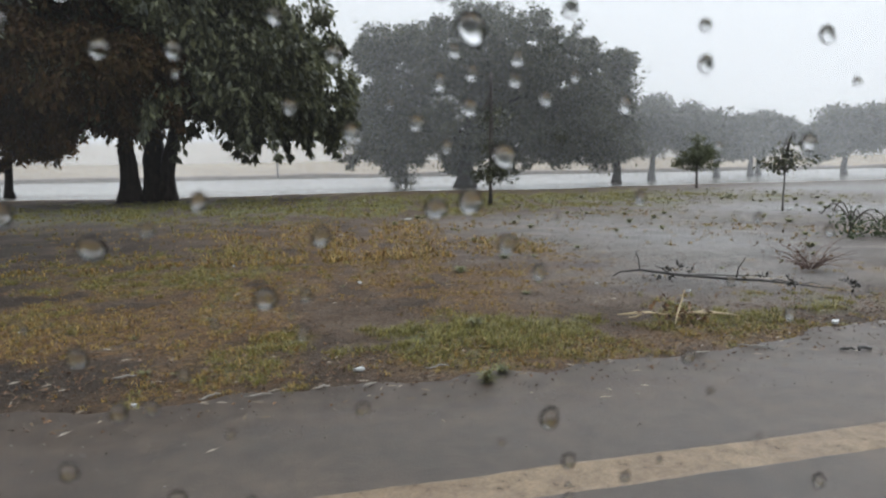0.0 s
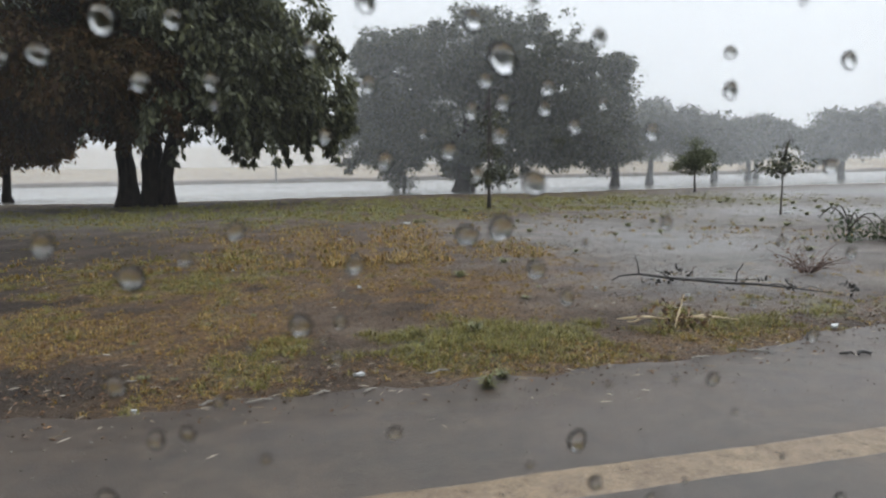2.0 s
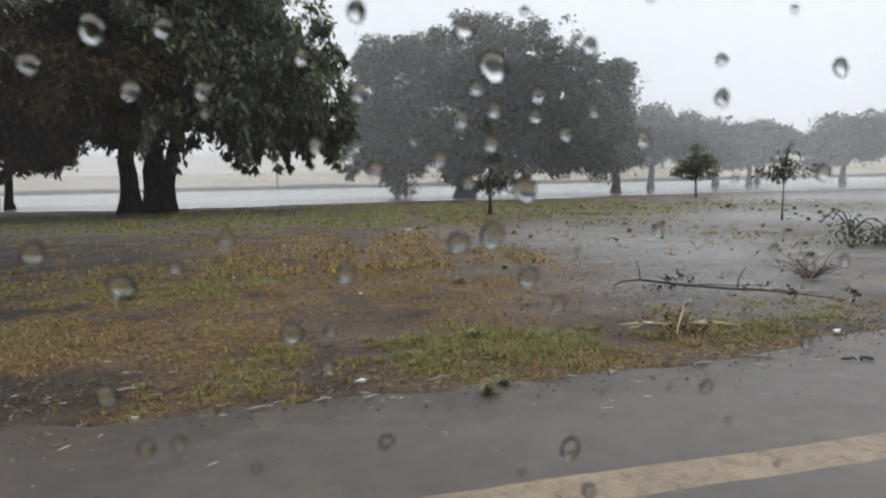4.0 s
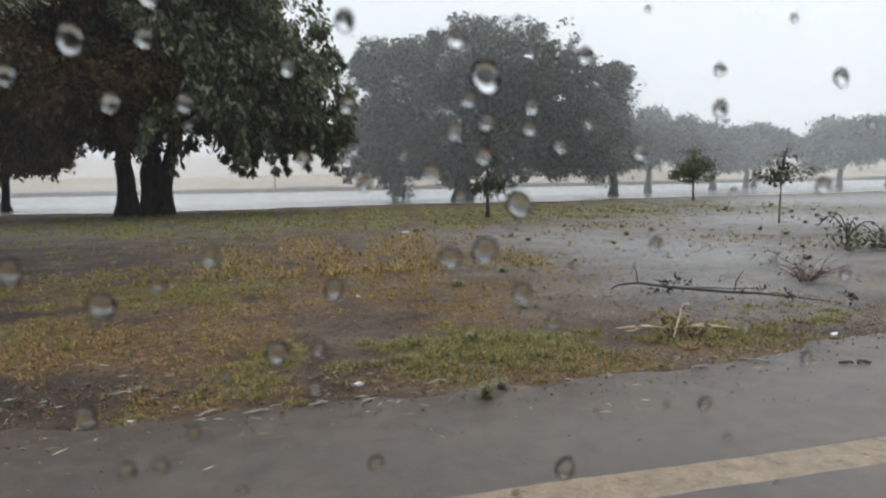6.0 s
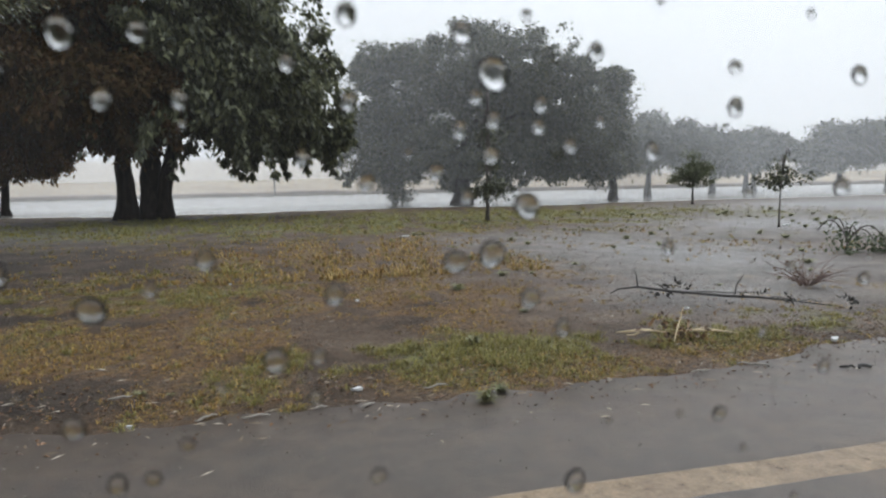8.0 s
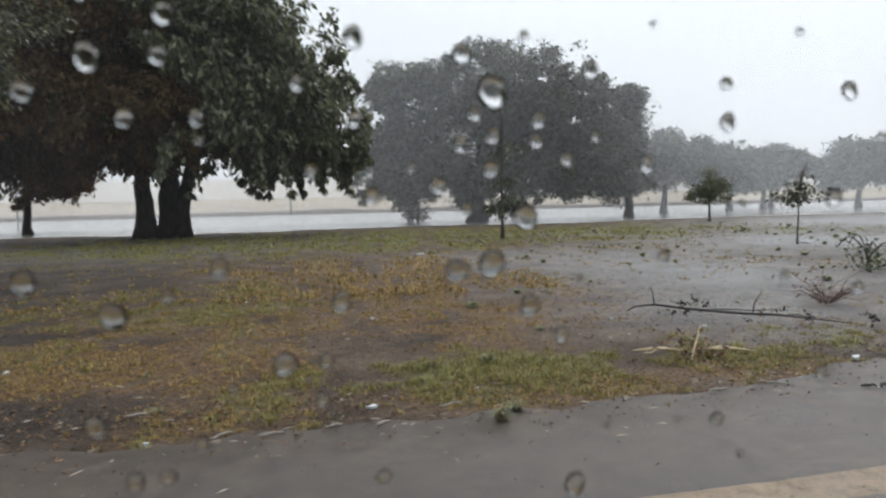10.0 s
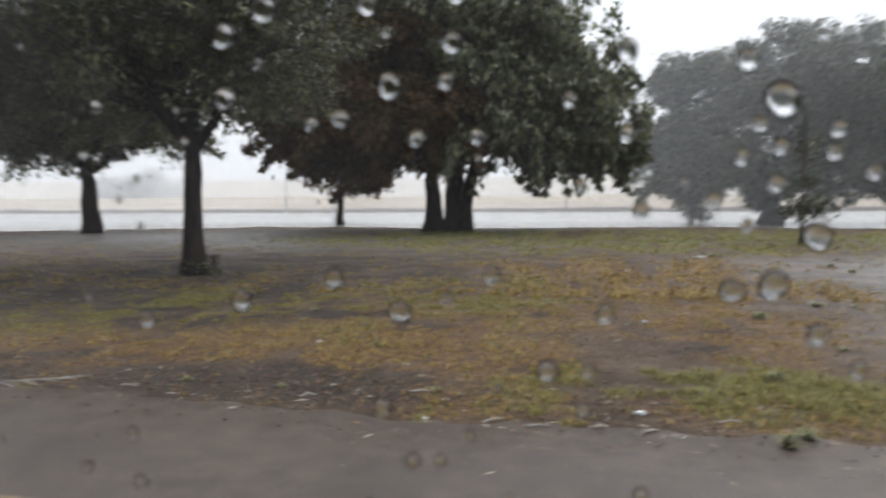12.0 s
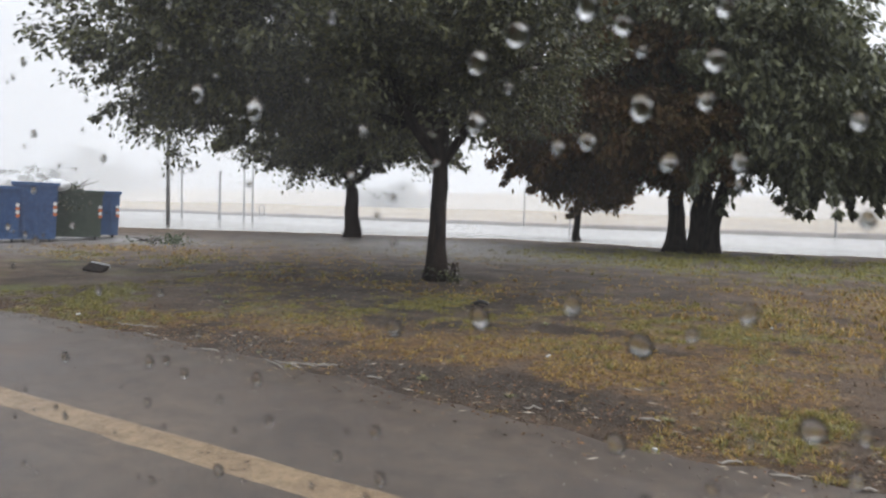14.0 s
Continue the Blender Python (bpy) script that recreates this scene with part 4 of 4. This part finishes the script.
def post(x, y, high, r, label, name="post", group="posts by the water", lean=0.0, cap=True):
    base = thing(name, x, y, lump(x, y) - 0.02, label, "post", group)
    part("shaft", tube([(0, 0, 0), (lean * 0.3, 0, high * 0.3), (lean * 0.65, 0, high * 0.65), (lean, 0, high)], [r, r * 0.95, r * 0.9, r * 0.85], 10), POST, base, smooth=True)
    if cap:
        part("cap", tube([(lean, 0, high), (lean, 0, high + r * 1.2), (lean, 0, high + r * 1.6)], [r * 1.15, r * 1.15, r * 0.4], 10), POST, base, smooth=True)
    return base


post(-38.0, 30.1, 7.6, 0.13, "tall grey utility pole at the water's edge", "utility_pole", lean=-0.1)
post(-62.0, 50.9, 5.6, 0.12, "thin grey pole standing by the flood", lean=-0.1)
post(-55.9, 50.7, 5.0, 0.16, "thick grey pole standing by the flood")
post(-47.7, 46.2, 5.4, 0.1, "one of a pair of grey poles")
post(-47.6, 47.2, 5.4, 0.1, "one of a pair of grey poles")
post(0.95, 84.0, 3.4, 0.13, "lone post on the far bank")
post(-17.1, 50.0, 2.6, 0.07, "thin post standing in the water")
post(-34.5, 82.5, 4.6, 0.11, "post standing beyond the water")
hoop = thing("hoop_rail", -46.1, 46.9, -0.05, "bent tubular metal hoop rail", "rail")
arc = [(-0.28, 0, 0), (-0.28, 0, 0.8), (-0.28, 0, 1.4)] + [(-0.28 * math.cos(a), 0, 1.4 + 0.28 * math.sin(a)) for a in np.linspace(0.4, math.pi - 0.4, 6)] + [(0.28, 0, 1.4), (0.28, 0, 0.8), (0.28, 0, 0)]
part("tube", tube(arc, [0.045] * len(arc), 8), POST, hoop, smooth=True)

# ---- waste containers ----
BLUE = speckled("blue_painted_steel", (0.026, 0.066, 0.17), (0.05, 0.115, 0.26), 1.2, 0.4, 0.15, 0.01, fine=9.0)
GREEN_STEEL = speckled("green_painted_steel", (0.03, 0.045, 0.03), (0.06, 0.08, 0.05), 1.2, 0.5, 0.15, 0.01, fine=9.0)
STRIPE_RED = speckled("orange_reflector", (0.5, 0.12, 0.04), (0.6, 0.18, 0.06), 4.0, 0.4, 0.1, 0.002)
RUBBER = speckled("black_rubber", (0.015, 0.015, 0.015), (0.03, 0.03, 0.03), 8.0, 0.7, 0.3, 0.004)
BAG = speckled("white_plastic_bag", (0.7, 0.71, 0.72), (0.82, 0.82, 0.82), 3.0, 0.35, 0.5, 0.03)


def container(x, y, turn, wide, deep, high, mat, label):
    base = thing("waste_container", x, y, -0.01, label, "waste container", "waste containers", turn)
    bm = bmesh.new()
    outer = [(-wide / 2 + 0.08, -deep / 2 + 0.1, 0.1), (wide / 2 - 0.08, -deep / 2 + 0.1, 0.1), (wide / 2 - 0.08, deep / 2 - 0.1, 0.1), (-wide / 2 + 0.08, deep / 2 - 0.1, 0.1)]
    rim = [(-wide / 2, -deep / 2, high), (wide / 2, -deep / 2, high), (wide / 2, deep / 2, high), (-wide / 2, deep / 2, high)]
    lo, hi = [bm.verts.new(p) for p in outer], [bm.verts.new(p) for p in rim]
    inner = [bm.verts.new((p[0] * 0.94, p[1] * 0.94, high)) for p in rim]
    floor = [bm.verts.new((p[0] * 0.9, p[1] * 0.9, 0.3)) for p in outer]
    bm.faces.new(list(reversed(lo)))
    bm.faces.new(floor)
    for i in range(4):
        j = (i + 1) % 4
        bm.faces.new((lo[i], lo[j], hi[j], hi[i]))
        bm.faces.new((hi[i], hi[j], inner[j], inner[i]))
        bm.faces.new((inner[i], inner[j], floor[j], floor[i]))
    part("body", bm, mat, base)
    bm = bmesh.new()
    for y0, y1, x0, x1 in ((-deep / 2 - 0.05, -deep / 2 + 0.01, -wide / 2 - 0.05, wide / 2 + 0.05), (deep / 2 - 0.01, deep / 2 + 0.05, -wide / 2 - 0.05, wide / 2 + 0.05), (-deep / 2 + 0.012, deep / 2 - 0.012, -wide / 2 - 0.05, -wide / 2 + 0.01), (-deep / 2 + 0.012, deep / 2 - 0.012, wide / 2 - 0.01, wide / 2 + 0.05)):
        box(bm, x0, x1, y0, y1, high - 0.1, high + 0.012, 0.01)
    part("rim", bm, mat, base)
    for k in range(3):
        bm = bmesh.new()
        u = (k - 1) * wide * 0.28
        box(bm, u - 0.03, u + 0.03, -deep / 2 - 0.02, -deep / 2 + 0.1, 0.3, high - 0.11, 0.008)
        part("rib", bm, mat, base)
    for s in (-1, 1):
        for k in range(4):
            bm = bmesh.new()
            box(bm, s * (wide / 2 - 0.09) - 0.05, s * (wide / 2 - 0.09) + 0.05, -deep / 2 - 0.035, -deep / 2 - 0.005, high * 0.45 + 0.11 * k, high * 0.45 + 0.11 * k + 0.1, 0.003)
            bmesh.ops.rotate(bm, verts=bm.verts, cent=(s * (wide / 2 - 0.09), 0, high * 0.45 + 0.11 * k + 0.05), matrix=Matrix.Rotation(radians(24), 3, "Y"))
            part("reflector_stripe", bm, PAPER if k % 2 else STRIPE_RED, base, "white reflector stripe" if k % 2 else "orange reflector stripe")
        for v in (-1, 1):
            bm = bmesh.new()
            bmesh.ops.create_cone(bm, cap_ends=True, segments=16, radius1=0.1, radius2=0.1, depth=0.06, matrix=Matrix.Translation((s * (wide / 2 - 0.25), v * (deep / 2 - 0.3), 0.1)) @ Matrix.Rotation(radians(90), 4, "Y"))
            part("castor", bm, RUBBER, base, "black castor wheel")
    return base


container(-22.3, 11.05, 62, 1.9, 1.2, 1.7, BLUE, "blue steel waste container on wet asphalt")
container(-21.75, 12.3, 60, 1.2, 1.2, 1.85, BLUE, "tall blue steel waste container with striped reflectors")
container(-23.9, 15.9, 58, 1.3, 1.3, 1.72, BLUE, "dull blue waste container behind the green one")
container(-22.9, 14.0, 58, 2.2, 1.4, 1.68, GREEN_STEEL, "dark green waste container full of cut branches")
cut = thing("cut_branches", -22.9, 14.1, 0.3, "heap of cut leafy branches in the green container", "branches")
part("leaves", foliage([(0, 0, 1.0, 0.6, 0.55, 0.5), (0.2, -0.3, 1.45, 0.7, 0.5, 0.18)], 150, 18, 0.13, 0.14, 470, 0.2), LEAF_OLIVE, cut)
for k in range(7):
    a = 0.9 * k
    part("stem", tube([(0, 0, 0.9), (math.cos(a) * 0.3, math.sin(a) * 0.3, 1.5), (math.cos(a) * 0.9, math.sin(a) * 0.9, 1.65 + 0.1 * (k % 3))], [0.03, 0.02, 0.008], 6), BARK, cut)
bm = bmesh.new()
bmesh.ops.create_icosphere(bm, subdivisions=3, radius=0.4)
for v in bm.verts:
    v.co *= 1 + 0.25 * noise.noise(v.co * 4)
    v.co.z = v.co.z * 0.55
bag = part("rubbish_bag", bm, BAG, smooth=True)
bag.matrix_basis = pose(-22.5, 13.4, 1.82)
tagged(bag, "white plastic rubbish bag on top of the containers", "bag")


# ---- plastic bottle on the road ----
CLEAR = material("clear_plastic")
CLEAR[3].inputs["Base Color"].default_value = (0.85, 0.88, 0.88, 1)
CLEAR[3].inputs["Roughness"].default_value = 0.12
CLEAR[3].inputs["Transmission Weight"].default_value = 0.7
LABEL_RED = speckled("red_label", (0.5, 0.02, 0.02), (0.62, 0.035, 0.03), 30.0, 0.35, 0.1, 0.001)
bottle = thing("plastic_bottle", -1.36, 2.2, 0.005, "clear plastic drink bottle with a red label lying on asphalt", "bottle", turn=20)
part("body", tube([(-0.11, 0, 0.034), (-0.105, 0, 0.034), (-0.06, 0, 0.034), (0.04, 0, 0.034), (0.075, 0, 0.034), (0.1, 0, 0.034)], [0.026, 0.032, 0.033, 0.033, 0.02, 0.012], 20), CLEAR[0], bottle, smooth=True)
part("label", tube([(-0.055, 0, 0.034), (-0.01, 0, 0.034), (0.03, 0, 0.034)], [0.0338, 0.0338, 0.0338], 20), LABEL_RED, bottle, "red paper label", smooth=True)
part("cap", tube([(0.1, 0, 0.034), (0.11, 0, 0.034), (0.12, 0, 0.034)], [0.015, 0.015, 0.014], 14), LABEL_RED, bottle, "red screw cap", smooth=True)


# ---- half-clear sheets over the water, standing in for the rain's distance haze ----
def haze_sheet_material(name, share, top_share):
    """Rain haze on a sheet: mostly clear, the rest scatters daylight; uneven in slanting streaks."""
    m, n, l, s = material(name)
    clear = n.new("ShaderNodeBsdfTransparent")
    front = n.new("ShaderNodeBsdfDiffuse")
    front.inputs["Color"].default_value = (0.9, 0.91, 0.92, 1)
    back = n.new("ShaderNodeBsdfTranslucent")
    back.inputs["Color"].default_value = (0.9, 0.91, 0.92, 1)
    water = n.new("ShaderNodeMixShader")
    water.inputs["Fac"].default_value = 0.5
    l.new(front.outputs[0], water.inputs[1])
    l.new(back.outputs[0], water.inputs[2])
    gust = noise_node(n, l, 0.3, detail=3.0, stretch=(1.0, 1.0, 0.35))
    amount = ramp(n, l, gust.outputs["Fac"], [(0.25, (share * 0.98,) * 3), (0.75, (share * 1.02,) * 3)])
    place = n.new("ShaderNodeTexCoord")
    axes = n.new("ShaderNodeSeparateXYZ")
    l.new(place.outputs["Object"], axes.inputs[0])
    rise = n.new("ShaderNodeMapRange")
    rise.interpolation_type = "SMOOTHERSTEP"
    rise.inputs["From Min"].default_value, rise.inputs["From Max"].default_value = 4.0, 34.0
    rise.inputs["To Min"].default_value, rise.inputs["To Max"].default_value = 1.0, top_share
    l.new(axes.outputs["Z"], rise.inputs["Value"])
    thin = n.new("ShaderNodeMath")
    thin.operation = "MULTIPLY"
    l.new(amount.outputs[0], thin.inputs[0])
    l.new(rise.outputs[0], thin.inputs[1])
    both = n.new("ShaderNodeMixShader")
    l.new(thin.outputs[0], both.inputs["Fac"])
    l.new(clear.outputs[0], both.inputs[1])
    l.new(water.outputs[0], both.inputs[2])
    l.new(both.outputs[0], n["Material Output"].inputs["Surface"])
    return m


def rain_haze_sheet(line_of, half_width, step, high, share, top_share):
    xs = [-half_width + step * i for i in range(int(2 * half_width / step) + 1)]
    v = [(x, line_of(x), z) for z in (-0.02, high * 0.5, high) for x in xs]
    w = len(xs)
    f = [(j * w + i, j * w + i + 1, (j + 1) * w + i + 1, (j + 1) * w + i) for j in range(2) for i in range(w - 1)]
    ob = part("rain", mesh_from("rain", v, f), haze_sheet_material("rain_haze", share, top_share))
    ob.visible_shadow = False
    return tagged(ob, "pale half-clear sheet standing in for rain haze over the flood", "rain", kind="stuff")


# each sheet adds its share of haze to all that stands behind it
rain_haze_sheet(lambda x: 33.2 + max(0.0, x - 26) * 0.1 + 7.0 / (1 + math.exp((x + 3) * 0.8)) - max(0.0, -(x + 18) * 0.3), 160, 2.0, 45, 0.16, 0.17)
rain_haze_sheet(lambda x: 43.2 - 2.4 / (1 + math.exp(-(x - 25) * 1.5)), 220, 2.0, 55, 0.21, 0.15)
rain_haze_sheet(lambda x: 90.0 + 1.5 * math.sin(x * 0.1), 420, 5.0, 110, 0.26, 1.0)
rain_haze_sheet(lambda x: 150.0 + 3.0 * math.sin(x * 0.07), 800, 10.0, 180, 0.5, 1.0)


# ---- the car's side, through whose wet window the park is seen ----
CABIN = speckled("dark_cabin_lining", (0.012, 0.012, 0.013), (0.022, 0.022, 0.023), 30.0, 0.9, 0.2, 0.002)
car = thing("car", 0.0, 0.0, 0.0, "parked car with a dark cabin and a rain-spotted side window", "car")
CAR_PAINT = speckled("grey_car_paint", (0.2, 0.21, 0.22), (0.26, 0.27, 0.28), 2.0, 0.3, 0.05, 0.001, metal=0.5)
TINTED = speckled("tinted_glass", (0.01, 0.012, 0.013), (0.016, 0.018, 0.02), 3.0, 0.7, 0.02, 0.001)


def extruded(outline, y0, y1):
    """A closed side outline of (x, z) drawn out from y0 to y1."""
    bm = bmesh.new()
    a = [bm.verts.new((x, y0, z)) for x, z in outline]
    b = [bm.verts.new((x, y1, z)) for x, z in outline]
    bm.faces.new(a)
    bm.faces.new(list(reversed(b)))
    for i in range(len(outline)):
        j = (i + 1) % len(outline)
        bm.faces.new((a[j], a[i], b[i], b[j]))
    bmesh.ops.recalc_face_normals(bm, faces=bm.faces)
    bmesh.ops.bevel(bm, geom=[e for e in bm.edges if abs(e.verts[0].co.y - e.verts[1].co.y) < 1e-4], offset=0.03, segments=3, affect="EDGES", clamp_overlap=True)
    return bm


part("body", extruded([(-2.1, 0.26), (-2.16, 0.5), (-2.12, 0.72), (-1.85, 0.84), (1.25, 0.84), (2.0, 0.74), (2.2, 0.58), (2.18, 0.26)], -1.5, 0.29), CAR_PAINT, car, "grey painted body", smooth=False)
part("roof", extruded([(-1.25, 1.535), (-1.1, 1.58), (0.7, 1.58), (0.95, 1.535)], -1.44, 0.235), CAR_PAINT, car, "grey painted roof")
part("headlining", extruded([(-1.24, 1.5), (-1.24, 1.531), (0.94, 1.531), (0.94, 1.5)], -1.42, 0.19), CABIN, car, "dark roof lining")
part("windscreen", extruded([(0.94, 1.53), (0.97, 1.53), (1.66, 0.85), (1.6, 0.845)], -1.42, 0.22), TINTED, car, "dark windscreen")
part("rear_window", extruded([(-1.24, 1.53), (-1.27, 1.53), (-1.8, 0.85), (-1.74, 0.845)], -1.42, 0.22), TINTED, car, "dark rear window")
part("far_window", extruded([(-1.22, 1.53), (0.93, 1.53), (1.58, 0.85), (-1.72, 0.85)], -1.47, -1.43), TINTED, car, "dark window on the far side")
part("pillar", extruded([(-1.22, 1.53), (-0.86, 1.53), (-0.86, 0.85), (-1.72, 0.85)], 0.204, 0.24), TINTED, car, "dark rear pillar")
part("pillar", extruded([(0.66, 1.53), (0.93, 1.53), (1.58, 0.85), (0.66, 0.85)], 0.204, 0.24), TINTED, car, "dark front pillar")
for x in (-1.35, 1.4):
    for y in (0.2, -1.41):
        wheel = part("wheel", tube([(x, y - 0.1, 0.31), (x, y - 0.09, 0.31), (x, y + 0.09, 0.31), (x, y + 0.1, 0.31)], [0.26, 0.31, 0.31, 0.26], 24), RUBBER, car, "black tyre")
        part("rim", tube([(x, y - 0.105, 0.31), (x, y, 0.31), (x, y + 0.105, 0.31)], [0.17, 0.19, 0.17], 18), POST, wheel, "grey wheel rim")


def pane_material():
    """Clear glass with a thin, uneven wet film that scatters a little light."""
    m, n, l, s = material("wet_glass")
    clear = n.new("ShaderNodeBsdfTransparent")
    film = n.new("ShaderNodeBsdfTranslucent")
    film.inputs["Color"].default_value = (0.9, 0.9, 0.9, 1)
    smear = noise_node(n, l, 9.0, detail=3.0)
    amount = ramp(n, l, smear.outputs["Fac"], [(0.3, (0.003, 0.003, 0.003)), (0.75, (0.011, 0.011, 0.011))])
    # veil added to lift the darks, thicker on the pane's rear half than the front
    place = n.new("ShaderNodeTexCoord")
    axes = n.new("ShaderNodeSeparateXYZ")
    l.new(place.outputs["Object"], axes.inputs[0])
    veil = n.new("ShaderNodeMapRange")
    veil.interpolation_type = "SMOOTHSTEP"
    veil.inputs["From Min"].default_value, veil.inputs["From Max"].default_value = -0.04, -0.26
    veil.inputs["To Min"].default_value, veil.inputs["To Max"].default_value = 0.8, 1.8
    l.new(axes.outputs["X"], veil.inputs["Value"])
    thick = n.new("ShaderNodeMath")
    thick.operation = "MULTIPLY"
    l.new(amount.outputs[0], thick.inputs[0])
    l.new(veil.outputs[0], thick.inputs[1])
    both = n.new("ShaderNodeMixShader")
    l.new(thick.outputs[0], both.inputs["Fac"])
    l.new(clear.outputs[0], both.inputs[1])
    l.new(film.outputs[0], both.inputs[2])
    gloss = n.new("ShaderNodeBsdfGlossy")
    gloss.inputs["Roughness"].default_value = 0.02
    out = n.new("ShaderNodeMixShader")
    out.inputs["Fac"].default_value = 0.006
    l.new(both.outputs[0], out.inputs[1])
    l.new(gloss.outputs[0], out.inputs[2])
    l.new(out.outputs[0], n["Material Output"].inputs["Surface"])
    return m


bm = bmesh.new()
box(bm, -0.858, 0.658, 0.22, 0.224, 0.862, 1.528)
pane = part("pane", bm, pane_material(), car, "clear side window wet with rain")
pane.visible_shadow = False

DROP = material("drop_water")
DROP[3].inputs["Base Color"].default_value = (1, 1, 1, 1)
DROP[3].inputs["Roughness"].default_value = 0.03
DROP[3].inputs["IOR"].default_value = 1.33
DROP[3].inputs["Transmission Weight"].default_value = 1.0


def drop_mesh(seed):
    """A bead of water, one metre across, flat against the glass and bulging outwards."""
    rng = np.random.default_rng(seed)
    a = np.linspace(0, 2 * math.pi, 12, endpoint=False)
    edge = 0.5 * (1 + 0.06 * np.sin(2 * a + rng.uniform(0, 6)) + 0.04 * np.sin(3 * a + rng.uniform(0, 6)))
    sag = rng.uniform(0.0, 0.25)
    v, tri = [], []
    for s, h in ((1.0, 0.0), (0.9, 0.13), (0.68, 0.26), (0.37, 0.35)):
        for k in range(12):
            z = math.sin(a[k]) * edge[k] * s * (1.08 if math.sin(a[k]) > 0 else 1.0)
            v.append((math.cos(a[k]) * edge[k] * s, h, z - sag * h))
    v += [(0, 0.38, -sag * 0.38), (0, 0, 0)]
    for r in range(3):
        for k in range(12):
            p, q = r * 12 + k, r * 12 + (k + 1) % 12
            tri += [(p, p + 12, q + 12), (p, q + 12, q)]
    for k in range(12):
        tri += [(36 + k, 48, 36 + (k + 1) % 12), (k, (k + 1) % 12, 49)]
    bm = bmesh.new()
    vs = [bm.verts.new(p) for p in v]
    for t in tri:
        bm.faces.new([vs[i] for i in t])
    bmesh.ops.recalc_face_normals(bm, faces=bm.faces)
    me = bpy.data.meshes.new("raindrop")
    bm.to_mesh(me)
    bm.free()
    me.materials.append(DROP[0])
    me.polygons.foreach_set("use_smooth", [len(p.vertices) and abs(p.normal.y + 1) > 0.01 for p in me.polygons])
    return me


beads = [drop_mesh(s) for s in range(6)]
rng = np.random.default_rng(77)
# the largest beads: across and up on the pane, and their width
taken = [(0.056, 1.294, 0.007), (0.066, 1.282, 0.0105), (0.06, 1.275, 0.005), (0.082, 1.273, 0.005), (0.066, 1.268, 0.0052), (0.055, 1.265, 0.005), (0.081, 1.266, 0.005), (0.092, 1.26, 0.005), (0.065, 1.257, 0.0055), (0.047, 1.252, 0.0055), (0.021, 1.273, 0.0055), (-0.036, 1.291, 0.006), (-0.026, 1.273, 0.005), (0.077, 1.241, 0.009), (0.053, 1.224, 0.008), (0.065, 1.226, 0.009), (0.101, 1.29, 0.006), (0.154, 1.273, 0.0065), (0.122, 1.258, 0.0055), (0.206, 1.285, 0.007), (0.2, 1.245, 0.007), (0.078, 1.211, 0.007), (0.015, 1.216, 0.0065), (0.094, 1.147, 0.008)]
taken += [(-0.055, 1.29, 0.0085), (-0.072, 1.28, 0.007), (-0.098, 1.317, 0.0095), (-0.113, 1.309, 0.009), (-0.221, 1.298, 0.0105), (-0.034, 1.303, 0.007), (-0.074, 1.323, 0.008), (-0.062, 1.316, 0.007), (-0.113, 1.288, 0.008), (-0.257, 1.307, 0.009), (-0.046, 1.273, 0.006), (-0.075, 1.226, 0.007), (-0.109, 1.218, 0.008), (-0.052, 1.215, 0.0085), (-0.003, 1.197, 0.0075), (-0.289, 1.178, 0.006), (-0.264, 1.176, 0.0055), (-0.217, 1.18, 0.006), (-0.359, 1.171, 0.006), (-0.24, 1.134, 0.006)]
while len(taken) < 330:
    far_left = rng.random() < 0.45
    x, z = rng.uniform(-0.6, -0.2) if far_left else rng.uniform(-0.2, 0.3), rng.uniform(1.05, 1.42)
    size = (0.0022 + 0.003 * rng.random() ** 2) if far_left else (0.0025 + 0.0042 * rng.random() ** 2.0)
    if all((x - u) ** 2 + (z - w) ** 2 > (size + s) ** 2 * 0.6 for u, w, s in taken):
        taken.append((x, z, size))
for i, (x, z, size) in enumerate(taken):
    ob = new("raindrop", beads[i % 6])
    ob.parent = pane
    ob.matrix_basis = pose(x, 0.2243, z) @ Matrix.Diagonal((size, size * 0.9, size * rng.uniform(0.95, 1.1), 1))
